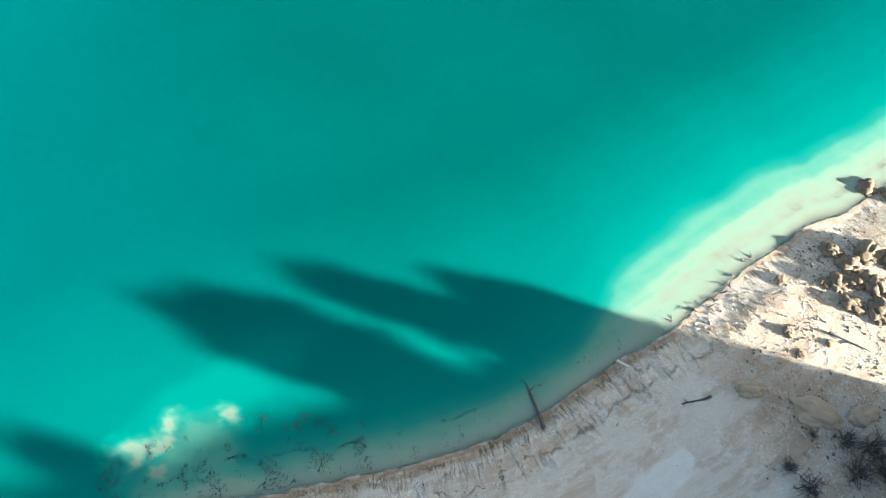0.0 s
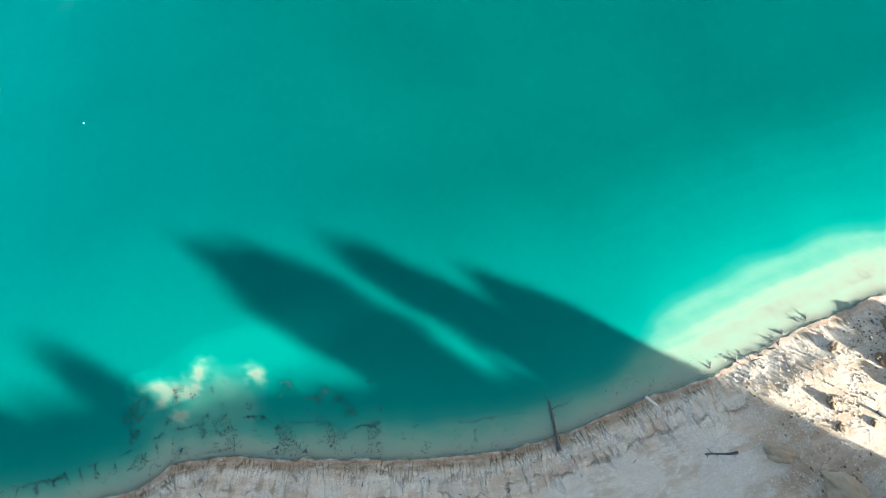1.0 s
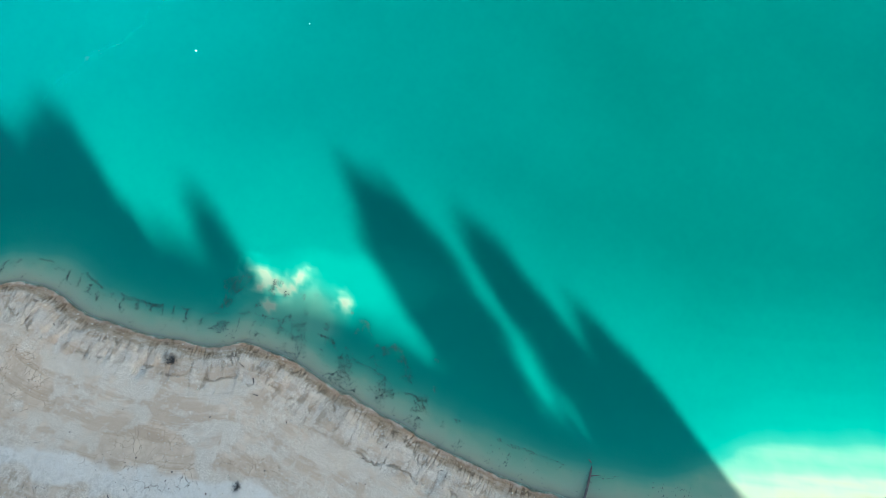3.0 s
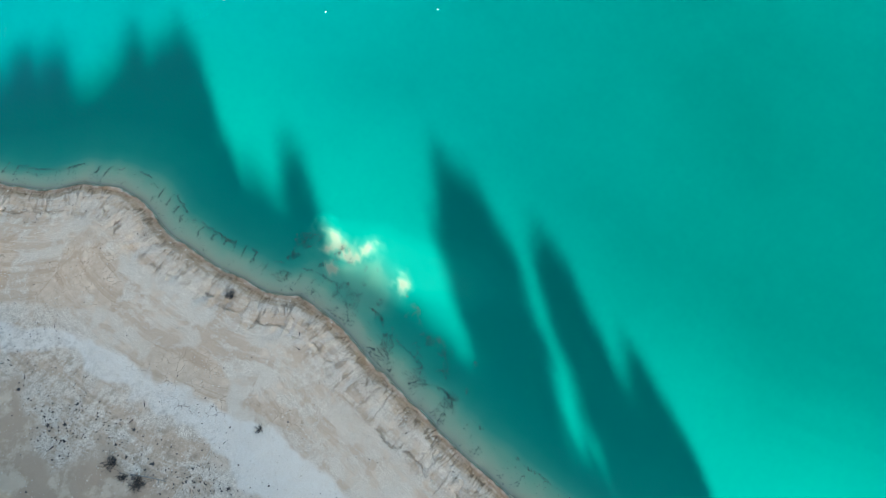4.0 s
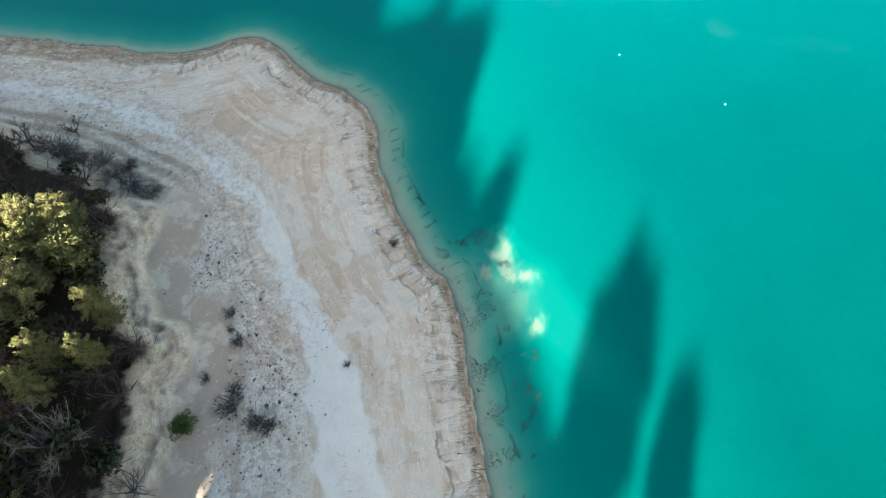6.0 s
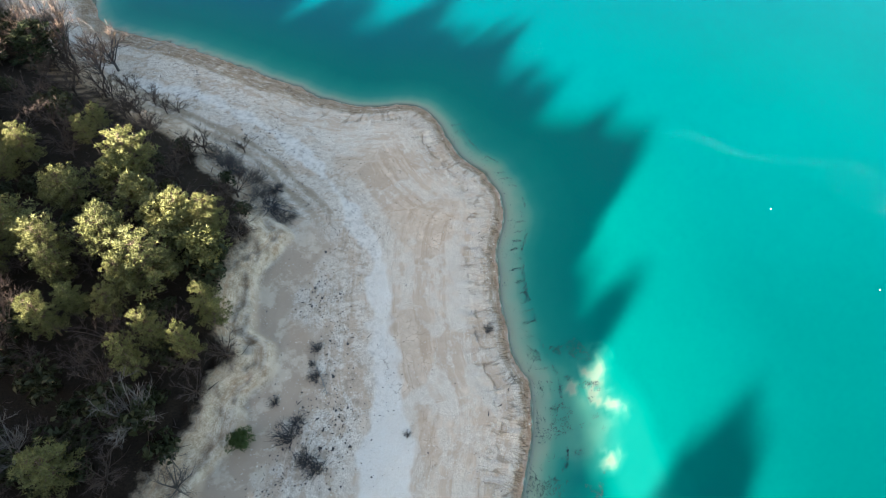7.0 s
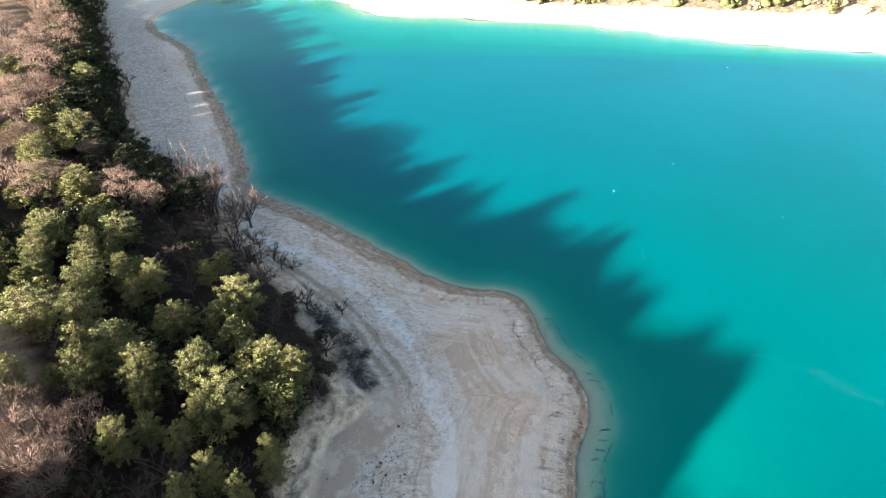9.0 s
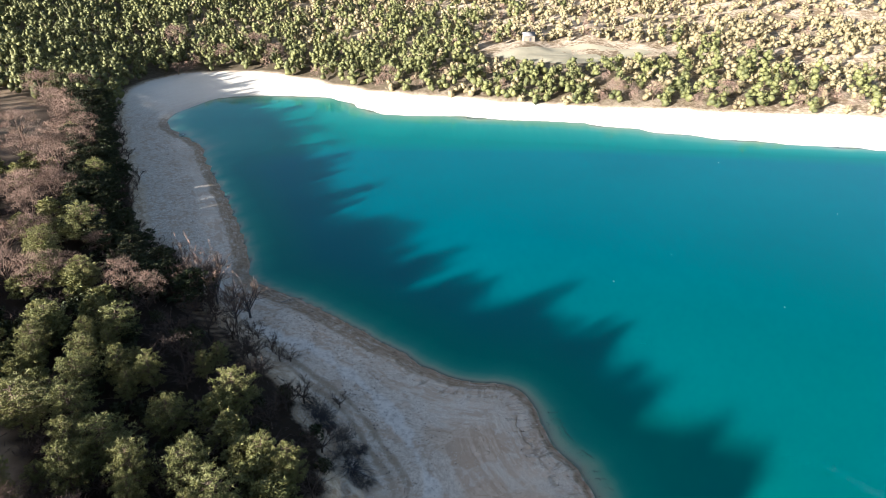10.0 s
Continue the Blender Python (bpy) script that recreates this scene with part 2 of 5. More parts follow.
    # ground colour lowered where the sun falls, to hold back the glare
    color = n.mix(n.math("MULTIPLY", n.attribute("sunlit_end"), n.span(d, 1.0, 4.0)), color, n.mix(1.0, color, (0.72, 0.69, 0.66), "MULTIPLY"))
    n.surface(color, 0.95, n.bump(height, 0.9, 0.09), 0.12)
    return n.mat


def water_material():
    n = Nodes("lake_water")
    pos = n.place()
    depth = n.attribute("depth")
    cloud = n.noise(0.016, 4, 0.55, pos)
    milk = n.attribute("milk")
    south = n.mix(n.ramp(cloud, (0.35, 0.0), (0.65, 1.0)), (0.0, 0.060, 0.055), (0.0, 0.080, 0.073))
    north = n.mix(n.ramp(cloud, (0.35, 0.0), (0.65, 1.0)), (0.0, 0.103, 0.105), (0.0, 0.12, 0.124))
    deep = n.mix(milk, south, north)
    deep = n.mix(n.attribute("blue"), deep, n.mix(n.ramp(cloud, (0.35, 0.0), (0.65, 1.0)), (0.0, 0.097, 0.124), (0.0, 0.114, 0.143)))
    color = n.ramp(n.math("MULTIPLY", depth, 0.4), (0.0, (0.50, 0.48, 0.385)), (0.07, (0.28, 0.375, 0.285)), (0.17, (0.10, 0.275, 0.208)), (0.36, (0.01, 0.205, 0.166)), (0.80, (0.0, 0.14, 0.122)))
    color.node.color_ramp.interpolation = "B_SPLINE"
    color = n.mix(n.span(depth, 1.6, 5.5), color, deep)
    # light spreads sideways in the milky water, so shade has no hard edge
    body = n.add("ShaderNodeSubsurfaceScattering")
    body.falloff = "BURLEY"
    body.inputs["Radius"].default_value = (1.0, 1.0, 1.0)
    n.link(n.math("MULTIPLY", n.span(depth, 0.15, 5.0, 0.2, 2.4), n.math("MULTIPLY_ADD", n.attribute("blue"), 1.2, 1.0)), body.inputs["Scale"])
    n.link(color, body.inputs["Color"])
    clear = n.add("ShaderNodeBsdfTransparent")
    clear.inputs["Color"].default_value = (0.74, 1.0, 0.96, 1)
    alpha = n.math("SUBTRACT", 1.0, n.math("POWER", 2.718, n.math("MULTIPLY", depth, -7.0)))
    mixed = n.tree.nodes.new("ShaderNodeMixShader")
    n.link(alpha, mixed.inputs[0])
    n.link(clear.outputs[0], mixed.inputs[1])
    n.link(body.outputs[0], mixed.inputs[2])
    ripple = n.math("ADD", n.noise(0.5, 3, 0.5, pos), n.math("MULTIPLY", n.noise(3.0, 2, 0.5, pos), 0.15))
    normal = n.bump(ripple, 0.07, 0.03)
    gloss = n.add("ShaderNodeBsdfGlossy", Roughness=0.025)
    gloss.inputs["Color"].default_value = (0.62, 0.88, 1.0, 1)
    n.link(normal, gloss.inputs["Normal"])
    fres = n.add("ShaderNodeFresnel", IOR=1.33)
    n.link(normal, fres.inputs["Normal"])
    top = n.tree.nodes.new("ShaderNodeMixShader")
    n.link(fres.outputs[0], top.inputs[0])
    n.link(mixed.outputs[0], top.inputs[1])
    n.link(gloss.outputs[0], top.inputs[2])
    n.link(top.outputs[0], n.out.inputs["Surface"])
    return n.mat


def leaf_material(name, dark, light, warm, through=0.25, speckle=0.5, grain=1.3):
    n = Nodes(name)
    rnd = n.add("ShaderNodeObjectInfo").outputs["Random"]
    isl = n.add("ShaderNodeNewGeometry").outputs["Random Per Island"]
    shade = n.math("ADD", n.math("MULTIPLY", isl, speckle), n.math("MULTIPLY", n.ramp(n.noise(grain, 3), (0.35, 0.0), (0.65, 1.0)), 1 - speckle))
    color = n.mix(shade, dark, light)
    color = n.mix(n.math("MULTIPLY", rnd, 0.6), color, warm)
    color = n.mix(n.math("MULTIPLY", n.ramp(n.noise(0.5, 2), (0.4, 0.0), (0.65, 1.0)), 0.35), color, light)
    b = n.surface(color, 0.6, None, 0.25)
    t = n.add("ShaderNodeBsdfTranslucent")
    n.link(color, t.inputs["Color"])
    m = n.tree.nodes.new("ShaderNodeMixShader")
    m.inputs[0].default_value = through
    n.link(b.outputs[0], m.inputs[1])
    n.link(t.outputs[0], m.inputs[2])
    n.link(m.outputs[0], n.out.inputs["Surface"])
    return n.mat


def rough_material(name, dark, light, scale=3.0, rough=0.9, bump=0.4, island=0.0):
    n = Nodes(name)
    f = n.noise(scale, 6, 0.65)
    color = n.mix(n.ramp(f, (0.3, 0.0), (0.7, 1.0)), dark, light)
    if island:
        isl = n.add("ShaderNodeNewGeometry").outputs["Random Per Island"]
        color = n.mix(n.math("MULTIPLY", isl, island), color, light)
    n.surface(color, rough, n.bump(n.noise(scale * 5, 4, 0.7), bump, 0.05), 0.2)
    return n.mat


M_GROUND, M_WATER = ground_material(), water_material()
M_PINE = leaf_material("pine_needles", (0.014, 0.018, 0.006), (0.25, 0.247, 0.088), (0.17, 0.155, 0.056), 0.1)
M_FARPINE = leaf_material("far_pine_needles", (0.022, 0.028, 0.01), (0.165, 0.165, 0.06), (0.13, 0.122, 0.048), 0.05, 0.25, 0.22)
# dark green lowered further, so the leaves carry the wood's inner shade
M_OAK = leaf_material("shaded_evergreen_leaves", (0.014, 0.022, 0.009), (0.05, 0.058, 0.022), (0.05, 0.045, 0.02), 0.08)
M_GREEN = leaf_material("shrub_leaves", (0.03, 0.05, 0.014), (0.10, 0.15, 0.045), (0.08, 0.11, 0.035), 0.1)
M_SCRUB = leaf_material("scrub_leaves", (0.085, 0.078, 0.036), (0.24, 0.205, 0.11), (0.25, 0.185, 0.11), 0.05, 0.2, 0.25)
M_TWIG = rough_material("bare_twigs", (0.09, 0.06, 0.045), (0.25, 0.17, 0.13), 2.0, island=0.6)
# darker copy of the bare twigs, with the undergrowth's shade put into the colour
M_SHADETWIG = rough_material("shade_darkened_twigs", (0.03, 0.022, 0.019), (0.105, 0.077, 0.064), 2.0, island=0.6)
M_BARK = rough_material("pine_bark", (0.10, 0.07, 0.05), (0.22, 0.16, 0.12), 4.0)
M_DEAD = rough_material("dead_grey_wood", (0.16, 0.15, 0.15), (0.40, 0.38, 0.36), 3.0, island=0.4)
M_GREYWOOD = rough_material("weathered_wood", (0.07, 0.06, 0.055), (0.20, 0.18, 0.165), 3.0, island=0.4)
M_WEED = rough_material("wet_weed", (0.025, 0.045, 0.05), (0.07, 0.10, 0.105), 3.0, island=0.5)
M_DARKWOOD = rough_material("dark_driftwood", (0.04, 0.04, 0.045), (0.12, 0.115, 0.12), 3.0, island=0.5)


# ---- helpers for building ----
def mesh_from(name, verts, faces, mats, smooth=False, face_mat=None):
    """verts: n x 3 array; faces: list of index arrays (k x 3 or k x 4)."""
    me = bpy.data.meshes.new(name)
    verts = np.asarray(verts, dtype=np.float32).reshape(-1, 3)
    loops = np.concatenate([np.asarray(f).ravel() for f in faces]).astype(np.int32)
    sizes = np.concatenate([np.full(len(f), np.asarray(f).shape[1]) for f in faces]).astype(np.int32)
    me.vertices.add(len(verts))
    me.vertices.foreach_set("co", verts.ravel())
    me.loops.add(len(loops))
    me.loops.foreach_set("vertex_index", loops)
    me.polygons.add(len(sizes))
    me.polygons.foreach_set("loop_start", np.r_[0, np.cumsum(sizes)[:-1]].astype(np.int32))
    me.polygons.foreach_set("loop_total", sizes)
    if smooth:
        me.polygons.foreach_set("use_smooth", np.ones(len(sizes), dtype=bool))
    for m in mats if isinstance(mats, (list, tuple)) else [mats]:
        me.materials.append(m)
    if face_mat is not None:
        me.polygons.foreach_set("material_index", np.asarray(face_mat, dtype=np.int32))
    me.update(calc_edges=True)
    me.validate()
    return me


def part(name, me, parent, label=""):
    ob = new(name, me)
    ob.parent = parent
    return tagged(ob, label)


def spline(points, step=0.8):
    """A smooth line through points, sampled about every step metres."""
    p = np.array(points, float)
    q = np.vstack([2 * p[0] - p[1], p, 2 * p[-1] - p[-2]])
    out = []
    for i in range(1, len(q) - 2):
        a, b, c, d = q[i - 1 : i + 3]
        n = max(2, int(np.linalg.norm(c - b) / step))
        t = np.linspace(0, 1, n, endpoint=False)[:, None]
        out.append(0.5 * (2 * b + (c - a) * t + (2 * a - 5 * b + 4 * c - d) * t**2 + (3 * b - a - 3 * c + d) * t**3))
    return np.vstack(out + [p[-1:]])


def line_distance(x, y, line):
    """Distance of points from a polyline."""
    best = np.full(x.shape, 1e9)
    for (ax, ay), (bx, by) in zip(line[:-1], line[1:]):
        dx, dy = bx - ax, by - ay
        t = np.clip(((x - ax) * dx + (y - ay) * dy) / (dx * dx + dy * dy + 1e-12), 0, 1)
        best = np.minimum(best, (x - ax - t * dx) ** 2 + (y - ay - t * dy) ** 2)
    return np.sqrt(best)


def inside(x, y, poly):
    odd = np.zeros(x.shape, bool)
    for (ax, ay), (bx, by) in zip(poly, np.roll(poly, -1, axis=0)):
        if ay == by:
            continue
        odd ^= ((ay > y) != (by > y)) & (x < (bx - ax) * (y - ay) / (by - ay) + ax)
    return odd


GRID = np.random.RandomState(5).rand(256, 256)


def value_noise(x, y, scale):
    u, v = x * scale, y * scale
    i, j = np.floor(u).astype(int), np.floor(v).astype(int)
    f, g = u - i, v - j
    f, g = f * f * (3 - 2 * f), g * g * (3 - 2 * g)
    a, b = GRID[i % 256, j % 256], GRID[(i + 1) % 256, j % 256]
    c, d = GRID[i % 256, (j + 1) % 256], GRID[(i + 1) % 256, (j + 1) % 256]
    return (a * (1 - f) + b * f) * (1 - g) + (c * (1 - f) + d * f) * g - 0.5


def fractal(x, y, scale, octaves=4, gain=0.5):
    total, amp = 0, 1.0
    for k in range(octaves):
        total = total + amp * value_noise(x + 17.3 * k, y - 9.1 * k, scale)
        scale, amp = scale * 2.03, amp * gain
    return total


def smooth(v, lo, hi):
    t = np.clip((v - lo) / (hi - lo), 0, 1)
    return t * t * (3 - 2 * t)


# ---- plan of the lake ----
SHORE_NEAR = [(4, -160), (0, -100), (0.5, -75), (1.5, -62), (1.9, -55.8), (2.8, -50.5), (2.6, -45.8), (3, -41.9), (2.5, -38.1), (2.2, -30.5),
              (2.4, -23.7), (2.7, -16), (3.3, -8.5), (6, 0.4), (8.3, 6.7), (10.7, 12.2), (12.9, 17.4), (14, 21), (13.3, 24.6), (13.4, 28.5),
              (14, 34), (14.8, 38.5), (17.1, 43.6), (17.3, 50.2), (14.2, 55.3), (13.4, 59.7), (11.2, 65.8), (7.7, 67.6), (3.2, 68), (-1.8, 70.5),
              (-7.3, 75.3), (-14.4, 81.2), (-24, 88.7), (-33.4, 95), (-37.2, 98.5), (-40.6, 109)]
SHORE_FAR = [(-53, 135.4), (-66.5, 161), (-74.5, 176.5), (-91.5, 195), (-93, 213), (-85, 229), (-66, 233), (-40, 226), (-29, 213.5), (-16.5, 205.5),
             (3.3, 203), (24.5, 199.5), (51, 193.2), (75, 182.8), (100, 174.5), (130, 167), (190, 150), (300, 100), (330, -50), (200, -170)]
BANK = [(-40, -160), (-36, -70), (-30, -30), (-24, 0), (-19.7, 16.5), (-16.6, 20.6), (-14.6, 24.5), (-12.4, 28.6), (-14.2, 35), (-12, 40), (-9.6, 45),
        (-13, 55), (-20.7, 66.6), (-32, 79), (-46, 95), (-57, 104), (-74, 135.6), (-108, 199), (-120, 230), (-116, 256), (-84, 263), (-53, 249),
        (-30, 234), (-7, 225), (24, 216), (63, 208), (99, 200), (146, 193), (230, 178), (360, 120), (400, -60), (260, -220)]
STRIP = [(-48, 100), (-32, 81), (-20, 74.5), (-11, 65), (-6, 58), (-3.2, 52.5), (-0.8, 45), (0.6, 39.9), (-0.4, 30), (-1.2, 20), (-3.1, 13.7), (-5, 4), (-8, -8), (-8, -22)]
TERRACE = [(55, 306), (80, 309), (105, 307), (140, 312), (190, 306), (250, 296)]
TRACK = [(-60, 108), (-36, 80), (-22.2, 67.4), (-14.5, 60.1), (-9.9, 52.7), (-6.6, 47), (-5, 38)]
CLEARING = [(-180, 252), (-158, 222), (-138, 195), (-122, 170), (-112, 152)]
ROAD = [(-44, 36), (-48, 42), (-52, 48), (-59, 53), (-70, 54)]
SHORE = spline(SHORE_NEAR + SHORE_FAR, 1.2)
SHORE = SHORE + np.stack([fractal(SHORE[:, 0], SHORE[:, 1], 0.5, 3), fractal(SHORE[:, 1], SHORE[:, 0] + 50, 0.5, 3)], 1) * 0.55
BANK_LINE = spline(BANK, 2.0)
BANK_LINE = BANK_LINE + np.stack([fractal(BANK_LINE[:, 0], BANK_LINE[:, 1], 0.25, 3), fractal(BANK_LINE[:, 1], BANK_LINE[:, 0], 0.25, 3)], 1) * 2.0


def line_place(x, y, line):
    """Distance from a polyline, and how far along it the nearest place lies."""
    best, where, run = np.full(x.shape, 1e12), np.zeros(x.shape), 0.0
    for (ax, ay), (bx, by) in zip(line[:-1], line[1:]):
        dx, dy = bx - ax, by - ay
        size = math.hypot(dx, dy) + 1e-9
        t = np.clip(((x - ax) * dx + (y - ay) * dy) / (size * size), 0, 1)
        q = (x - ax - t * dx) ** 2 + (y - ay - t * dy) ** 2
        near = q < best
        best = np.where(near, q, best)
        where = np.where(near, run + t * size, where)
        run += size
    return np.sqrt(best), where


def shore_place(x, y):
    d, along = line_place(x, y, np.vstack([SHORE, SHORE[:1]]))
    return np.where(inside(x, y, SHORE), -d, d), along


def shore_distance(x, y):
    return shore_place(x, y)[0]


def bank_distance(x, y):
    d = line_distance(x, y, np.vstack([BANK_LINE, BANK_LINE[:1]]))
    return np.where(inside(x, y, BANK_LINE), -d, d)


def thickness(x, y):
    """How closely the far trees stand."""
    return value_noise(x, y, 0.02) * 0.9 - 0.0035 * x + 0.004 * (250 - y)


def farness(x, y):
    return smooth(y + 0.25 * x, 165, 215)


def water_depth(x, y, w):
    """Depth of the bed w metres out from the shore: a shallow shelf, then the drop."""
    gentle = smooth(-y, 18, 32) * (1 - smooth(-y, 90, 120))
    north = smooth(y, 56, 70)
    shelf = np.maximum(2.3 + 4.8 * gentle - 1.5 * north + 1.6 * fractal(x, y, 0.10, 3), 0.8)
    open_side = 1 - 0.75 * smooth(y, 150, 175)
    depth = 0.05 * np.minimum(w, 1) + (0.15 - 0.085 * gentle + 0.14 * north) * np.minimum(w, shelf)
    depth = depth + 0.42 * open_side * np.clip(w - shelf, 0, 2.5) + (0.15 + 0.06 * gentle + 0.17 * north) * open_side * np.maximum(w - shelf - 2.5, 0)
    depth = depth + 0.30 * gentle * fractal(w * 0.85 + 0.3 * fractal(x, y, 0.3, 2), y * 0.02, 1.0, 3) * smooth(w, 0.8, 2)
    wander = fractal(x, y, 0.35, 3)
    for cx, cy, rx, ry, top, rough in ((16.6, 18.0, 4.2, 5.4, 0.62, 0.5), (21.6, 14.0, 3.2, 9.5, 1.5, 0.2), (20.7, 20.2, 1.9, 2.4, 0.19, 1.0), (18.5, 20.6, 0.9, 1.0, 0.20, 1.0), (19.4, 12.5, 1.0, 1.2, 0.18, 1.0)):
        q = np.hypot((x - cx) / rx, (y - cy) / ry) + rough * (wander + 0.7 * (rough > 0.6) * fractal(x, y, 1.0, 4))
        depth = np.minimum(depth, top + 1.6 * np.maximum(q - 0.7, 0) ** 1.3)
    depth = depth + 0.10 * fractal(x, y, 0.8, 3) * smooth(w, 0.3, 2)
    return np.clip(depth, 0.015, 9.0)


def ground_height(x, y, d=None, u=None, along=None):
    if d is None:
        d, along = shore_place(x, y)
    u = bank_distance(x, y) if u is None else u
    far = farness(x, y)
    north = smooth(y, 60, 75)
    # rim of the beach: a low wet step cut by small gullies, then terraces left by the falling water
    comb = np.abs(fractal(along * 1.1, d * 0.35, 1.0, 3))
    lumps = smooth(-y, 26, 34) * smooth(d, 0.5, 3)
    step = smooth(d + 0.7 * fractal(x, y, 0.7, 2), 0.5, 1.6 + 3 * smooth(-y, 26, 34)) * (0.32 - 0.5 * comb * (1 - 0.85 * lumps) * (1 - smooth(d, 3.5, 6)))
    step = np.maximum(step, 0) * (1 - 0.6 * north)
    beach = 0.12 * np.clip(d, 0, 1.2) + step + 0.07 * np.clip(d - 1.2, 0, 26)
    ledge = fractal(along * 0.06, d * 0.8, 1.0, 3)
    beach = beach + (0.05 * ledge + 0.12 * fractal(x, y, 0.2, 3) + 0.04 * fractal(x, y, 1.4, 3)) * smooth(d, 1, 4) * (1 - 0.7 * lumps)
    beach = beach + lumps * (0.05 * np.abs(fractal(x, y, 0.5, 4)) + 0.015 * fractal(x, y, 1.3, 3))
    scarp = smooth(y, 4, 14) * (1 - smooth(y, 44, 54))
    rise = 3.6 * (0.35 * smooth(u + 1.6 * fractal(x, y, 0.3, 3), -0.3, 0.7) + 0.65 * smooth(u + 1.3 * fractal(x, y, 0.5, 3), 0.6, 4.2)) * scarp + 3.2 * smooth(u, -1, 12) * (1 - scarp) * (1 - 0.3 * far)
    ribs = 1.5 * np.abs(fractal(x, y, 0.7, 4)) * smooth(u, -0.5, 1.5) * (1 - smooth(u, 4, 7)) * scarp
    inland = np.maximum(u - 4, 0)
    hill = inland * (0.045 * (1 - far) + 0.13 * far)
    hill = np.where(far < 0.5, np.minimum(hill, 6.0), hill)
    across = -SY * x + SX * y
    # unseen rise added in the south to help shade the beach
    south = smooth(-y, -4, 22) * smooth(across, -24, -17) * (1 - smooth(-y, 90, 140))
    hill = hill + south * np.minimum(inland * 0.3, 5.0)
    hill = hill + fractal(x, y, 0.03, 4) * np.clip(inland * 0.12, 0, 5) * (0.3 + 0.7 * far)
    z = beach + rise - ribs + np.maximum(hill, 0)
    lap = 0.04 * fractal(x, y, 1.6, 3) * np.exp(-(d / 0.9) ** 2)
    return np.where(d < 0, -water_depth(x, y, np.maximum(-d, 0)), z) + lap


def grade(lo, fine_lo, fine_hi, hi, step, grow=1.12):
    """Coordinates with an even fine stretch and growing steps outside it."""
    mid = list(np.arange(fine_lo, fine_hi, step))
    left, s = [fine_lo], step
    while left[-1] > lo:
        s *= grow
        left.append(left[-1] - s)
    right, s = [mid[-1]], step
    while right[-1] < hi:
        s *= grow
        right.append(right[-1] + s)
    return np.array(left[:0:-1] + mid + right[1:])


def sheet(xs, ys):
    x, y = np.meshgrid(xs, ys)
    n, m = len(xs), len(ys)
    i = (np.arange(m - 1)[:, None] * n + np.arange(n - 1)).ravel()
    return x.ravel(), y.ravel(), np.stack([i, i + 1, i + n + 1, i + n], 1)


def set_attribute(me, name, values):
    a = me.attributes.new(name, "FLOAT", "POINT")
    a.data.foreach_set("value", np.asarray(values, dtype=np.float32))


def near_only(x, y, line, reach):
    """Distance from a line, worked out only near it."""
    lo, hi = line.min(0) - reach, line.max(0) + reach
    out = np.full(x.shape, 99.0)
    k = (x > lo[0]) & (x < hi[0]) & (y > lo[1]) & (y < hi[1])
    out[k] = line_distance(x[k], y[k], line)
    return out


def build_ground():
    xs, ys = grade(-1800, -22, 24, 1800, 0.27, 1.08), grade(-1500, -62, 74, 2200, 0.27, 1.06)
    x, y, faces = sheet(xs, ys)
    (d, along), u = shore_place(x, y), bank_distance(x, y)
    z = ground_height(x, y, d, u, along)
    me = mesh_from("ground", np.stack([x, y, z], 1), [faces], M_GROUND, smooth=True)
    wob = fractal(x, y, 0.35, 3)
    s = near_only(x, y, spline(STRIP, 1.5), 6) + 1.6 * wob
    t = near_only(x, y, spline(TRACK, 1.5), 6)
    r = near_only(x, y, spline(ROAD, 2.0), 12) + 1.5 * wob
    c = np.minimum(near_only(x, y, spline(CLEARING, 3.0), 20), near_only(x, y, spline(TERRACE, 4.0), 20) + 4.2) + 4 * wob
    mud = np.zeros(x.shape)
    for cx, cy, rx, ry in ((2.0, 27.8, 2.7, 6.8), (2.3, 18.6, 1.0, 4.0), (6, 45, 4.5, 5), (-11, -32, 4, 5), (2, 55, 5, 3.5), (-4, 6, 1.6, 5)):
        q = np.hypot((x - cx) / rx, (y - cy) / ry) + 0.9 * wob
        mud = np.maximum(mud, 1 - smooth(q, 0.88, 0.99))
    set_attribute(me, "shore", d)
    set_attribute(me, "inland", u)
    set_attribute(me, "far", farness(x, y))
    wide = 0.9 + 1.6 * smooth(-y, -24, -17) * (1 - smooth(-y, -8, 2)) - 0.3 * smooth(y, 44, 56)
    set_attribute(me, "strip", 1 - smooth(s - wide, 0.0, 0.45))
    ruts = np.minimum(np.abs(t - 0.9), np.abs(t - 2.6))
    set_attribute(me, "track", np.maximum((1 - smooth(ruts + 0.5 * wob, 0.2, 0.8)) * smooth(y, 43, 52), np.maximum((1 - smooth(r, 1.6, 3.6)) * smooth(u, 3, 6), 1 - smooth(c, 6, 9))))
    set_attribute(me, "mud", mud)
    set_attribute(me, "along", along)
    # tree density, which drives the painted shade of the far hillside
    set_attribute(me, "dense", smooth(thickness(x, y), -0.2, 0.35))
    # the end of the beach that lies in the sun
    set_attribute(me, "sunlit_end", smooth(-y, 27, 34))
    set_attribute(me, "north", smooth(y, 60, 76))
    set_attribute(me, "flat", smooth(u + 2.4 * wob, -5.5, -4.0) * smooth(y, 10, 16) * (1 - smooth(y, 42, 50)) * (1 - smooth(u, -0.5, 0.5)))
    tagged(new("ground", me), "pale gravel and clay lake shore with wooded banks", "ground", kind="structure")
    return xs, ys, z.reshape(len(ys), len(xs)), u.reshape(len(ys), len(xs)), d.reshape(len(ys), len(xs))


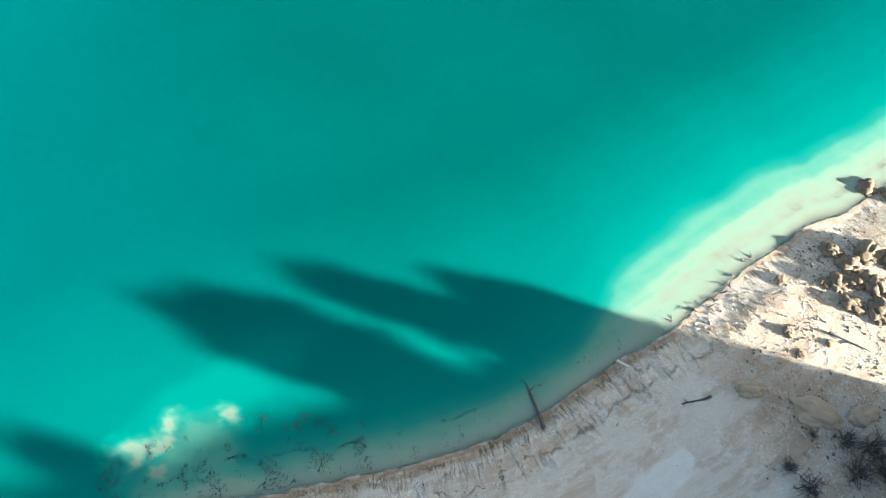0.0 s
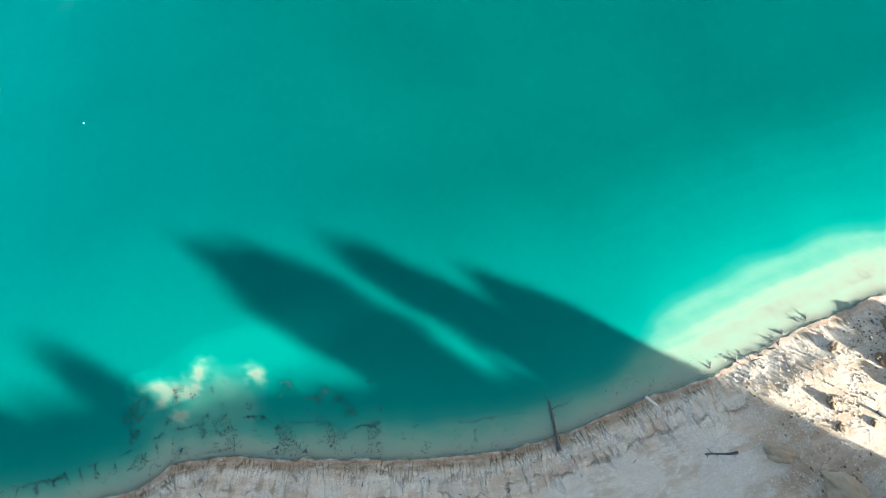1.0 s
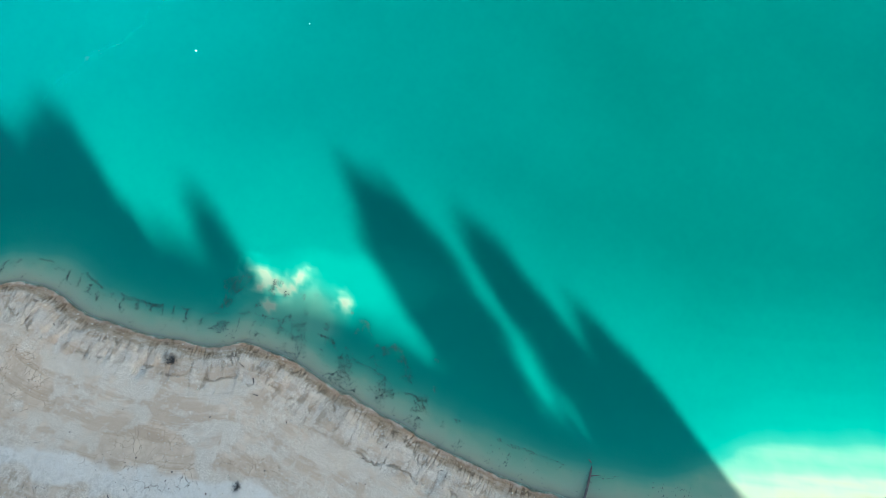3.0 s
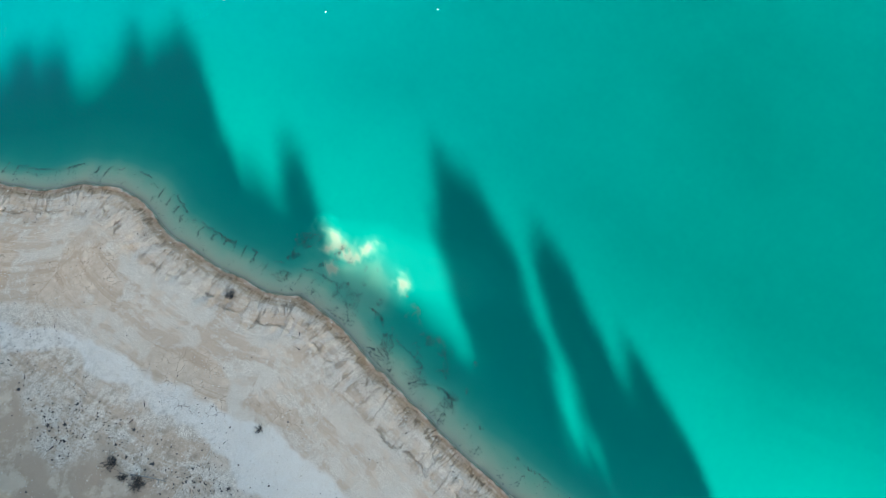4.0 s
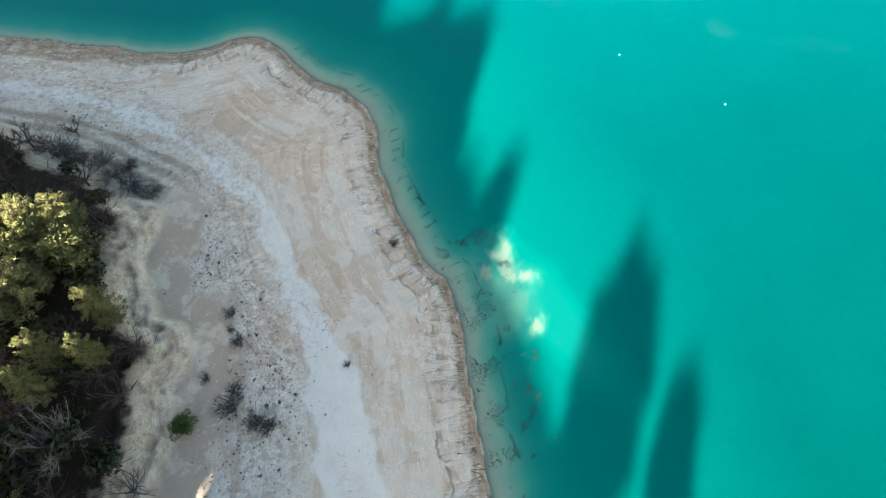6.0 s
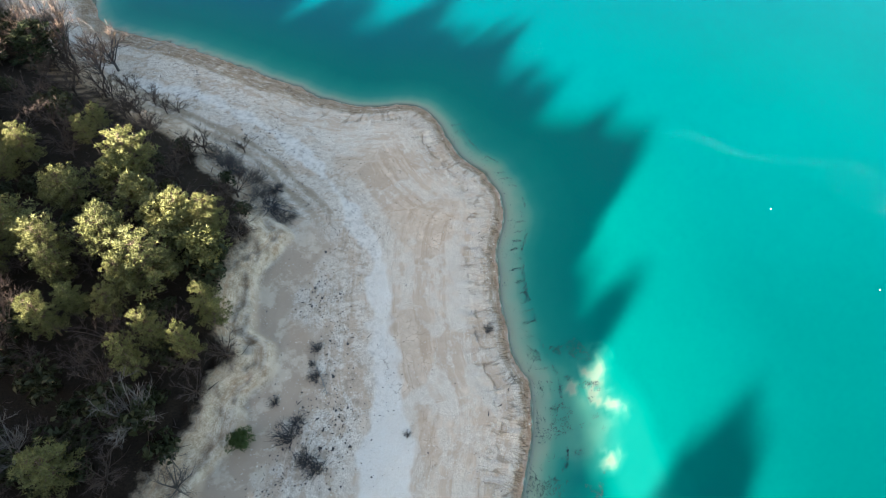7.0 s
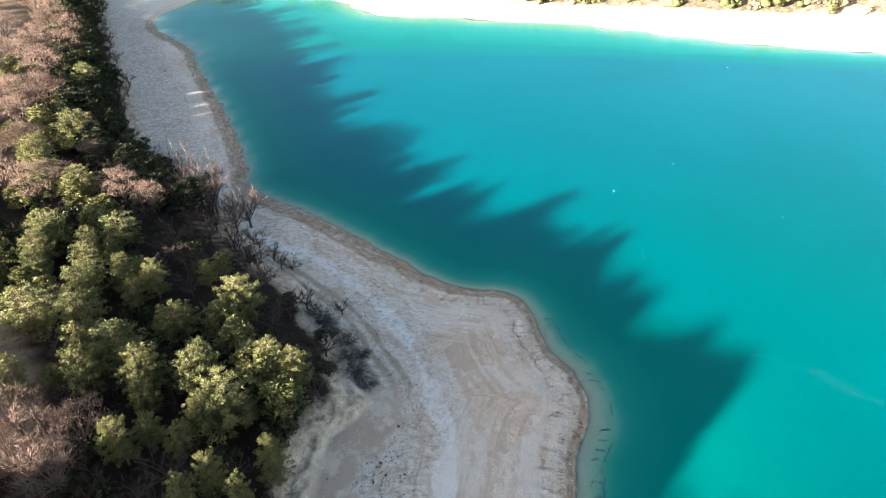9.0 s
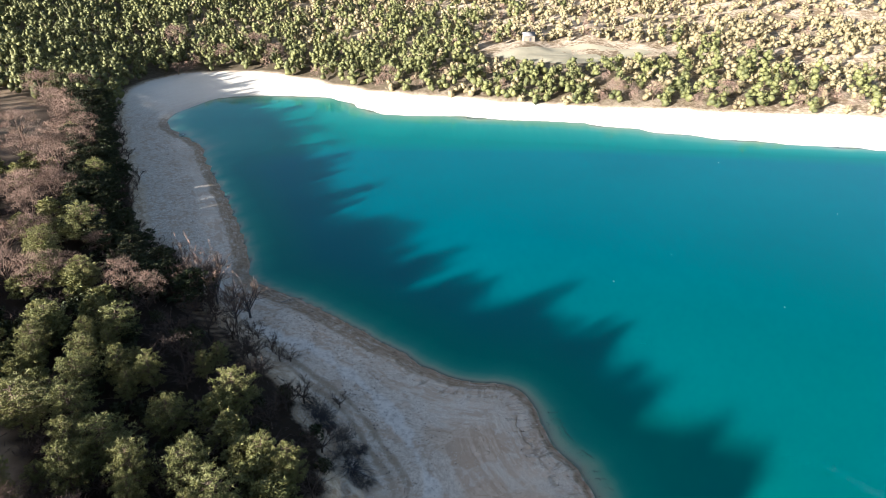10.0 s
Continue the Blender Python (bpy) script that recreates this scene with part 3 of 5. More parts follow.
def build_water():
    x, y, faces = sheet(grade(-140, 0, 30, 420, 0.45, 1.07), grade(-230, -66, 74, 300, 0.45, 1.07))
    d = shore_distance(x, y)
    me = mesh_from("water", np.stack([x, y, 0 * x], 1), [faces], M_WATER, smooth=True)
    set_attribute(me, "depth", np.where(d < 0, water_depth(x, y, np.maximum(-d, 0)), 0.0))
    set_attribute(me, "milk", smooth(y - 0.15 * x + 12 * fractal(x, y, 0.02, 3), -30, 45))
    set_attribute(me, "blue", smooth(y - 0.1 * x + 10 * fractal(x, y, 0.02, 3), 45, 120))
    tagged(new("water", me), "still milky turquoise lake water, clear at the edge", "water", kind="structure")


GRID_X, GRID_Y, GRID_Z, GRID_BANK, GRID_SHORE = build_ground()
build_water()


def height_at(x, y):
    return on_grid(GRID_Z, x, y)


def on_grid(values, x, y):
    """A value of the ground sheet at one place."""
    i = int(np.clip(np.searchsorted(GRID_X, x) - 1, 0, len(GRID_X) - 2))
    j = int(np.clip(np.searchsorted(GRID_Y, y) - 1, 0, len(GRID_Y) - 2))
    a = (x - GRID_X[i]) / (GRID_X[i + 1] - GRID_X[i])
    b = (y - GRID_Y[j]) / (GRID_Y[j + 1] - GRID_Y[j])
    low = values[j, i] * (1 - a) + values[j, i + 1] * a
    high = values[j + 1, i] * (1 - a) + values[j + 1, i + 1] * a
    return float(low * (1 - b) + high * b)


# ---- trees ----
def tube(points, radii, sides=5):
    """A tapered tube along points."""
    p = np.array(points, float)
    t = np.gradient(p, axis=0)
    t /= np.linalg.norm(t, axis=1, keepdims=True) + 1e-9
    ref = np.where(np.abs(t[:, 2:3]) > 0.9, [[1.0, 0, 0]], [[0, 0, 1.0]])
    a = np.cross(t, ref)
    a /= np.linalg.norm(a, axis=1, keepdims=True) + 1e-9
    b = np.cross(t, a)
    ang = np.linspace(0, 2 * np.pi, sides, endpoint=False)
    ring = a[:, None] * np.cos(ang)[None, :, None] + b[:, None] * np.sin(ang)[None, :, None]
    v = (p[:, None] + ring * np.array(radii)[:, None, None]).reshape(-1, 3)
    f = []
    for i in range(len(p) - 1):
        for k in range(sides):
            n = (k + 1) % sides
            f.append((i * sides + k, i * sides + n, (i + 1) * sides + n, (i + 1) * sides + k))
    return v, np.array(f)


def joined(pieces):
    verts, faces, base = [], [], 0
    for v, f in pieces:
        verts.append(v)
        faces.append(np.asarray(f) + base)
        base += len(v)
    quads = [f for f in faces if f.shape[1] == 4]
    tris = [f for f in faces if f.shape[1] == 3]
    return np.vstack(verts), [np.vstack(k) for k in (quads, tris) if k]


def sprays(rng, centres, radii, count, size, squash=0.75):
    """Small leaf sprays set round the surface of clumps."""
    n = len(centres) * count
    c, r = np.repeat(centres, count, 0), np.repeat(radii, count)
    out = rng.normal(size=(n, 3))
    out[:, 2] = np.abs(out[:, 2]) * 0.9 - 0.25
    out /= np.linalg.norm(out, axis=1, keepdims=True)
    at = c + out * (r * rng.uniform(0.55, 1.12, n))[:, None] * [1, 1, squash]
    nor = out + rng.normal(size=(n, 3)) * 0.55
    nor /= np.linalg.norm(nor, axis=1, keepdims=True)
    a = np.cross(nor, rng.normal(size=(n, 3)))
    a /= np.linalg.norm(a, axis=1, keepdims=True) + 1e-9
    b = np.cross(nor, a)
    s = size * rng.uniform(0.6, 1.4, n)[:, None]
    v = np.stack([at - a * s, at - b * s * 0.45 + nor * s * 0.3, at + a * s, at + b * s * 0.45 + nor * s * 0.3], 1).reshape(-1, 3)
    return v, np.arange(4 * n).reshape(-1, 4)


def tufts(rng, centres, radii, count, size, squash=0.75, slim=0.5):
    """Needle tufts, slim triangles that stand out from the clumps."""
    n = len(centres) * count
    c, r = np.repeat(centres, count, 0), np.repeat(radii, count)
    out = rng.normal(size=(n, 3))
    out[:, 2] = np.abs(out[:, 2]) * 0.9 - 0.3
    out /= np.linalg.norm(out, axis=1, keepdims=True)
    at = c + out * (r * rng.uniform(0.45, 1.0, n))[:, None] * [1, 1, squash]
    way = out * 0.7 + rng.normal(size=(n, 3)) * 0.6 + [0, 0, 0.35]
    way /= np.linalg.norm(way, axis=1, keepdims=True)
    side = np.cross(way, rng.normal(size=(n, 3)))
    side /= np.linalg.norm(side, axis=1, keepdims=True) + 1e-9
    s = size * rng.uniform(0.6, 1.4, n)[:, None]
    v = np.stack([at - side * s * slim, at + side * s * slim, at + way * s * 1.25], 1).reshape(-1, 3)
    return v, np.arange(3 * n).reshape(-1, 3)


def pine_parts(rng, clumps=46, count=44, size=0.34, dome=False, high=False):
    """A pine of 10 m height and about 6 m width: trunk with limbs, and a crown of needle clumps."""
    lean = rng.normal(size=2) * (0.05 if high else 0.35)
    zs = np.linspace(-0.6, 8.8, 8)
    line = np.stack([lean[0] * (zs / 9) ** 2 + 0.15 * np.sin(zs), lean[1] * (zs / 9) ** 2 + 0.15 * np.cos(zs * 1.3), zs], 1)
    wood = [tube(line, np.linspace(0.24, 0.05, 8), 6)]
    centres, radii = [], []
    for k in range(clumps):
        q = (k + 0.5) / clumps
        z = 2.6 + 7.0 * q ** 0.85
        reach = 3.0 * math.sin(math.pi * min(1, 0.22 + 0.80 * (z - 2.2) / 7.8)) ** 0.8 * rng.uniform(0.35, 1.08)
        if dome:
            z = 1.8 + 7.4 * q
            reach = 3.0 * math.sqrt(max(0.0, 1 - q ** 2.6)) * rng.uniform(0.3, 1.05)
        if high:
            z = 5.7 + 4.1 * q
            reach = float(np.interp(q, (0, 0.12, 0.3, 0.5, 0.7, 0.85, 0.95, 1), (0.4, 1.7, 2.7, 2.85, 2.6, 2.0, 1.25, 0.2))) * math.sqrt(rng.uniform(0.02, 1.0))
        ang = k * 2.399 + rng.normal() * 0.5
        c = np.array([math.cos(ang) * reach, math.sin(ang) * reach, z + rng.normal() * 0.35])
        c[:2] += lean * (z / 9) ** 2
        centres.append(c)
        radii.append(rng.uniform(0.5, 1.05) * ((0.75 - 0.3 * q) if high else (1.1 - 0.45 * q)))
        if k % 3 == 0:
            root = np.array([lean[0] * (z / 9) ** 2, lean[1] * (z / 9) ** 2, max(1.2, z - 1.0)])
            wood.append(tube([root, (root + c) / 2 + [0, 0, -0.15], c], [0.08, 0.05, 0.02], 4))
    return joined(wood), tufts(rng, np.array(centres), np.array(radii), count, size)


def whorl_parts(rng, cone=0.5, levels=15, count=36, size=0.225):
    """A pine of 10 m height and about 6 m width: whorls of upturned boughs, each with a few tufted clumps."""
    lean = rng.normal(size=2) * 0.4
    zs = np.linspace(-0.6, 9.4, 9)
    line = np.stack([lean[0] * (zs / 9) ** 2 + 0.12 * np.sin(zs), lean[1] * (zs / 9) ** 2 + 0.12 * np.cos(zs * 1.3), zs], 1)
    wood = [tube(line, np.linspace(0.23, 0.03, 9), 6)]
    centres, radii = [], []
    turn = rng.uniform(0, 6.28)
    for k in range(levels):
        q = (k + 0.5) / levels
        z = 1.9 + 7.5 * q
        wide = 3.1 * ((1 - cone) * math.sqrt(max(0.03, 1 - (1.55 * q - 0.62) ** 2)) + cone * (1.08 - q) ** 0.75)
        boughs = 6 if q < 0.75 else 4
        turn += 0.9
        for b in range(boughs):
            ang = turn + b * 6.283 / boughs + rng.normal() * 0.25
            length = wide * rng.uniform(0.55, 1.08)
            root = np.array([np.interp(z, zs, line[:, 0]), np.interp(z, zs, line[:, 1]), z - 0.25 * length])
            tip = root + [math.cos(ang) * length, math.sin(ang) * length, 0.42 * length + rng.normal() * 0.15]
            wood.append(tube([root, (root + tip) / 2 - [0, 0, 0.1 * length], tip], [0.05, 0.035, 0.012], 3))
            for f in (0.45, 0.75, 1.0)[(0 if length > 1.6 else 1):]:
                centres.append(root + (tip - root) * f + rng.normal(size=3) * 0.16)
                radii.append(rng.uniform(0.26, 0.52) * (1.12 - 0.35 * q))
    centres.append(line[-1] + [0, 0, 0.1])
    radii.append(0.4)
    return joined(wood), tufts(rng, np.array(centres), np.array(radii), count, size, 0.8, 0.24)


def bare_parts(rng, limbs=7, twigs=900, stretch=1.0):
    """A leafless tree of 8 m: trunk and limbs, and a haze of fine twigs."""
    wood, haze = [], []
    wood.append(tube([(0, 0, -0.5), (0.1, 0, 1.2), (0.05, 0.1, 2.6)], [0.2, 0.16, 0.12], 6))
    tips = []
    for k in range(limbs):
        ang = k * 2.399 + rng.normal() * 0.3
        out = np.array([math.cos(ang), math.sin(ang), 0])
        rise = rng.uniform(0.9, 2.2)
        length = rng.uniform(3.0, 4.6)
        p0 = np.array([0.05, 0.05, rng.uniform(1.0, 2.6)])
        way = (out + [0, 0, rise]) / math.hypot(1, rise)
        p1 = p0 + way * length * 0.5 + rng.normal(size=3) * 0.2
        p2 = p1 + (way + [0, 0, 0.15] + rng.normal(size=3) * 0.15) * length * 0.5
        wood.append(tube([p0, p1, p2], [0.10, 0.06, 0.02], 4))
        for j in range(7):
            q = rng.uniform(0.25, 1.0)
            base = p0 + (p1 - p0) * min(1, q * 2) + (p2 - p1) * max(0, q * 2 - 1)
            w2 = way + rng.normal(size=3) * 0.55 + [0, 0, 0.2]
            w2 /= np.linalg.norm(w2)
            tip = base + w2 * rng.uniform(1.0, 2.2)
            wood.append(tube([base, tip], [0.035, 0.012], 3))
            tips.append((base, tip))
    n = twigs
    idx = rng.randint(0, len(tips), n)
    q = rng.uniform(0.2, 1.0, n)[:, None]
    a = np.array([t[0] for t in tips])[idx]
    b = np.array([t[1] for t in tips])[idx]
    p = a + (b - a) * q
    way = (b - a) / np.linalg.norm(b - a, axis=1, keepdims=True) + rng.normal(size=(n, 3)) * 0.6 + [0, 0, 0.25]
    way /= np.linalg.norm(way, axis=1, keepdims=True)
    e = p + way * rng.uniform(0.5, 1.1, n)[:, None]
    side = np.cross(way, rng.normal(size=(n, 3)))
    side /= np.linalg.norm(side, axis=1, keepdims=True)
    w = 0.022 * stretch
    v = np.stack([p - side * w, p + side * w, e], 1).reshape(-1, 3)
    return joined(wood), (v, np.arange(3 * n).reshape(-1, 3))


def dome_parts(rng, limbs=14, twigs=2100):
    """A leafless tree of 8 m with a rounded crown of fine twigs."""
    wood = [tube([(0, 0, -0.5), (0.1, 0, 1.2), (0.05, 0.1, 2.4)], [0.2, 0.16, 0.12], 6)]
    lumps, sizes = [], []
    for k in range(limbs):
        ang, q = k * 2.399, (k + 0.5) / limbs
        r = 2.5 * math.sqrt(1 - q ** 2) * rng.uniform(0.75, 1.05)
        tip = np.array([math.cos(ang) * r, math.sin(ang) * r, 3.0 + 3.6 * q + rng.normal() * 0.25])
        base = np.array([0.05, 0.05, rng.uniform(1.0, 2.3)])
        wood.append(tube([base, (base + tip) / 2 + rng.normal(size=3) * 0.2, tip], [0.10, 0.055, 0.02], 4))
        lumps.append(tip)
        sizes.append(rng.uniform(0.95, 1.45))
    i = rng.randint(0, limbs, twigs)
    out = rng.normal(size=(twigs, 3))
    out /= np.linalg.norm(out, axis=1, keepdims=True)
    out[:, 2] = np.where(out[:, 2] < -0.3, -out[:, 2], out[:, 2])
    p = np.array(lumps)[i] + out * (np.array(sizes)[i] * rng.uniform(0.3, 0.95, twigs))[:, None]
    way = out + rng.normal(size=(twigs, 3)) * 0.45 + [0, 0, 0.35]
    way /= np.linalg.norm(way, axis=1, keepdims=True)
    e = p + way * rng.uniform(0.35, 0.75, twigs)[:, None]
    side = np.cross(way, rng.normal(size=(twigs, 3)))
    side /= np.linalg.norm(side, axis=1, keepdims=True)
    v = np.stack([p - side * 0.023, p + side * 0.023, e], 1).reshape(-1, 3)
    return joined(wood), (v, np.arange(3 * twigs).reshape(-1, 3))


def bush_parts(rng, clumps=14, count=30, size=0.22):
    """An evergreen bush of 2.4 m."""
    c = rng.normal(size=(clumps, 3)) * [0.55, 0.55, 0.4] + [0, 0, 1.15]
    r = rng.uniform(0.4, 0.7, clumps)
    wood = [tube([(0, 0, -0.3), (0, 0, 1.2)], [0.07, 0.04], 5)]
    wood += [tube([(0, 0, 0.3), k], [0.04, 0.015], 3) for k in c[:6]]
    return joined(wood), sprays(rng, c, r, count, size, 0.9)


class Kind:
    """A kind of plant: a few grown forms, copied about."""

    def __init__(self, name, forms, crown_name, wood_mat, crown_mat, labels, category, group):
        self.name, self.labels, self.category, self.group = name, labels, category, group
        self.forms = []
        for (wv, wf), (cv, cf) in forms:
            self.forms.append((mesh_from("trunk", wv, wf, wood_mat), mesh_from(crown_name, cv, [cf], crown_mat)))
        self.crown_name, self.count = crown_name, 0

    def plant(self, x, y, tall, wide, turn, z=None, label=None):
        """tall, wide: factors on the form's own size."""
        trunk, crown = self.forms[self.count % len(self.forms)]
        self.count += 1
        root = new(self.name)
        root.matrix_basis = pose(x, y, height_at(x, y) if z is None else z, 0, 0, turn) @ Matrix.Diagonal((wide, wide, tall, 1))
        tagged(root, label or self.labels, self.category, self.group)
        part("trunk", trunk, root)
        part(self.crown_name, crown, root)
        return root


RNG = np.random.RandomState(11)
PINES = Kind("pine_tree", [whorl_parts(RNG, c) for c in (0.2, 0.55, 0.05, 0.35, 0.15)], "crown", M_BARK, M_PINE, "sunlit olive-green pine tree on the wooded bank", "tree", "pines on the bank")
PLAIN_PINES = Kind("pine_tree", [pine_parts(RNG, 60, 40, 0.42, True) for _ in range(3)], "crown", M_BARK, M_PINE, "olive-green pine tree deep in the wood", "tree", "pines on the bank")
PINKS = Kind("leafless_tree", [dome_parts(RNG) for _ in range(3)], "crown", M_BARK, M_TWIG, "rounded leafless tree with pinkish-brown twigs", "tree", "pinkish leafless trees")
SCRUBS = Kind("leafless_shrub", [bare_parts(RNG, 8, 900, 1.0) for _ in range(3)], "crown", M_SHADETWIG, M_SHADETWIG, "brown leafless shrub under the pines, shade darkened into its twigs", "shrub", "leafless undergrowth")
CASTERS = Kind("pine_tree", [pine_parts(np.random.RandomState(k), 170, 60, 0.34, False, True) for k in (3, 4)], "crown", M_BARK, M_PINE, "tall pine with a pointed crown on the slope behind the beach", "tree", "pines on the bank")
ROW_FORMS = [pine_parts(RNG, 46, 22, 0.6, True) for _ in range(2)]
ROW_PLACES = []
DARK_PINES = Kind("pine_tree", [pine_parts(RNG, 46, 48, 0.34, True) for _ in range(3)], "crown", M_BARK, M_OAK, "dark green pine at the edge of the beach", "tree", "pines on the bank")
OAKS = Kind("evergreen_bush", [bush_parts(RNG) for _ in range(3)], "crown", M_BARK, M_OAK, "green evergreen bush at the wood's edge, shade darkened into its leaves", "bush", "bushes of the wood")


# the end of the shade on the water (along the light) against the place across the light
REACH = ((-24.6, -60), (-24.2, -1), (-20.6, 4), (-16.5, 2), (-15.0, 2), (-14.0, 2), (-13.2, 5), (-10, 8), (-7, 12), (-4.6, 16), (-1.5, 21.5), (1.7, 25.5), (4.2, 27), (4.9, 31), (6.2, 34), (8, 36), (9.5, 37), (11.6, 41.5), (13.2, 40),
         (14, 52), (15.5, 59), (17.6, 66), (20.5, 62), (22.8, 68), (24.9, 62), (28, 59.5), (31.7, 60.5), (33, 68), (36, 71), (43, 71.5), (51, 68.5), (56, 73), (62, 70), (68, 67.5), (81, 66), (100, 67), (111, 62.5),
         (119, 63), (130, 71), (137, 76), (157, 80), (180, 84), (260, 100))


def top_limit(x, y):
    """How high a tree may stand here, so that the shade ends on the water where it does."""
    s, p = SX * x + SY * y, -SY * x + SX * y
    return (float(np.interp(p, *zip(*REACH))) - s) * SUN_TAN


def standing_pines():
    """The pines that stand out: x, y of the crown, its middle height and width."""
    for x, y, z, w in ((-49.7, 52.4, 11, 8), (-36.6, 46.4, 11, 7.5), (-31.7, 51.4, 11, 5), (-26.9, 43.9, 11, 6), (-25.4, 55.4, 11, 6), (-22.6, 38.6, 11, 7),
                       (-16.5, 33.3, 11, 3.6), (-16.5, 43.8, 11, 4), (-19.5, 45.5, 11, 4), (-56.2, 69.4, 11, 6), (-46.9, 69.4, 11, 6), (-41.9, 60.4, 11, 4.5),
                       (-37.8, 59.3, 11, 4), (-71, 93, 11, 7), (-68.6, 102, 11, 8), (-58.6, 83.6, 11, 6), (-65, 83.6, 11, 6), (-21.3, 30.7, 11, 3),
                       (-18.3, 29.1, 10, 2.8), (-32.4, 43.1, 11, 5), (-23.2, 28.4, 10, 3.2), (-29.3, 19.9, 9, 5), (-43.3, 51.9, 11, 6), (-78, 127, 11, 7)):
        g = height_at(x, y)
        tall = (min(max(z + 0.24 * w + 0.8, 0.98 * top_limit(x, y)), z + 0.24 * w + 2.5) - g) / 9.9
        PINES.plant(x, y, max(tall, 0.45), w / 6.2, RNG.uniform(0, 360), g)
    for x, y, wide in ((-17.0, 40.7, 0.75), (-19.2, 43.5, 0.8), (-21.4, 46.2, 0.8), (-24.2, 49.3, 0.8), (-27.0, 53.0, 0.8)):
        g = height_at(x, y)
        PLAIN_PINES.plant(x, y, (0.97 * top_limit(x, y) - g) / 10, wide, 60 * x, g, "dark green pine at the edge of the bank")
    # the closed rank of crowns whose shade ends on the open water
    for k, p in enumerate(np.arange(34, 86, 1.5)):
        depth = (9.0, 15.0, 21.0)[k % 3]
        s = float(np.interp(p, (40, 50, 60, 70, 84), (6, 4, 6, 8, 12))) - depth
        x, y = s * SX - p * SY, s * SY + p * SX
        if on_grid(GRID_BANK, x, y) > 4 and np.hypot(x + 52, y - 47) > 11 and not (y < 39 and x < -27) and y > 30:
            g = height_at(x, y)
            PINES.plant(x, y, (0.985 * top_limit(x, y) - g) / 9.9, RNG.uniform(0.6, 0.85), RNG.uniform(0, 360), g)
    for y in np.arange(86, 205, 3.1):
        edge = float(np.interp(y, (79, 95, 104, 135.6, 199, 230), (-32, -46, -57, -74, -108, -120)))
        for inland in (7.0, 13.0):
            px, py = edge - inland + RNG.uniform(-2.5, 2.5), y + RNG.uniform(-1, 1)
            g = height_at(px, py)
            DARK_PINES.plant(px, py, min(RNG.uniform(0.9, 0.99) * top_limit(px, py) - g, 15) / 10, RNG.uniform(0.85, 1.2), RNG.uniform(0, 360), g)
            if inland < 10:
                SCRUBS.plant(px + RNG.uniform(3, 5), py + RNG.uniform(-2, 2), RNG.uniform(0.4, 0.7), RNG.uniform(0.5, 0.8), RNG.uniform(0, 360), label="brown leafless shrub at the edge of the beach")


FOAM = (((41, 54.5), (68, 40), 150, 0.5), ((60, 40.5), (78, 22), 200, 1.1), ((31, 75), (31.5, 76), 18, 0.7))
def shade_pines():
    """The tall pines up the slope whose shadows lie on the water, and the lower unseen rows added beside them to cast
    shade.
    """
    for tip, p, width in ((33.5, -11.0, 8.0), (21.0, -18.2, 5.0), (7.5, -22.4, 4.2), (41.0, 6.6, 4.4)):
        s = -50.0
        x, y = s * SX - p * SY, s * SY + p * SX
        g = height_at(x, y)
        CASTERS.plant(x, y, ((tip - s) * SUN_TAN - g) / 9.95, width / 5.9, RNG.uniform(0, 360), g)
    for p in np.arange(-23.6, 13.5, 1.2):
        for s0 in (-45, -52, -60):
            s = s0 + RNG.uniform(-3, 3)
            pp = p + RNG.uniform(-0.3, 0.3)
            x, y = s * SX - pp * SY, s * SY + pp * SX
            g = height_at(x, y)
            tall = min(top_limit(x, y) - g, 18) * RNG.uniform(0.98, 1.0)
            if tall > 2.5:
                ROW_PLACES.append((x, y, g, tall / 9.6, 0.75 if pp > -8 else 0.36, RNG.uniform(0, 6.28)))
    # more rows out of view, added only to keep beach and water shaded
    for p in np.arange(13.5, 84, 1.9):
        for back in (4.0, -3.0):
            pp = p + RNG.uniform(-0.5, 0.5)
            s = (back - pp * SX) / SY + RNG.uniform(-1.5, 1.5)
            x, y = s * SX - pp * SY, s * SY + pp * SX
            g = height_at(x, y)
            spare = 0.3 if pp < 34.5 else 1.6 if pp < 44 else 2.2 if 56 < pp < 67 else 5.0
            tall = min(top_limit(x, y) - g - spare * RNG.uniform(0.9, 1.15), 30)
            ROW_PLACES.append((x, y, g, tall / 9.6, 1.2 if pp > 17 else 0.5, RNG.uniform(0, 6.28)))
    pieces, mats = [], []
    for k, (x, y, g, tall, wide, turn) in enumerate(ROW_PLACES):
        (wv, wf), (cv, cf) = ROW_FORMS[k % 2]
        c, q = math.cos(turn) * wide, math.sin(turn) * wide
        for v, faces, m in ((wv, wf, 0), (cv, [cf], 1)):
            moved = np.stack([x + c * v[:, 0] - q * v[:, 1], y + q * v[:, 0] + c * v[:, 1], g + tall * v[:, 2]], 1)
            for f in faces:
                tri = f if f.shape[1] == 3 else np.vstack([f[:, :3], f[:, [0, 2, 3]]])
                pieces.append((moved, tri))
                mats.append(np.full(len(tri), m))
    v, f = joined(pieces)
    tagged(new("closed_pine_wood", mesh_from("closed_pine_wood", v, f, [M_BARK, M_PINE], face_mat=np.concatenate(mats))), "unseen rows of olive-green pines added on the slope to cast shade", "woodland", kind="stuff")


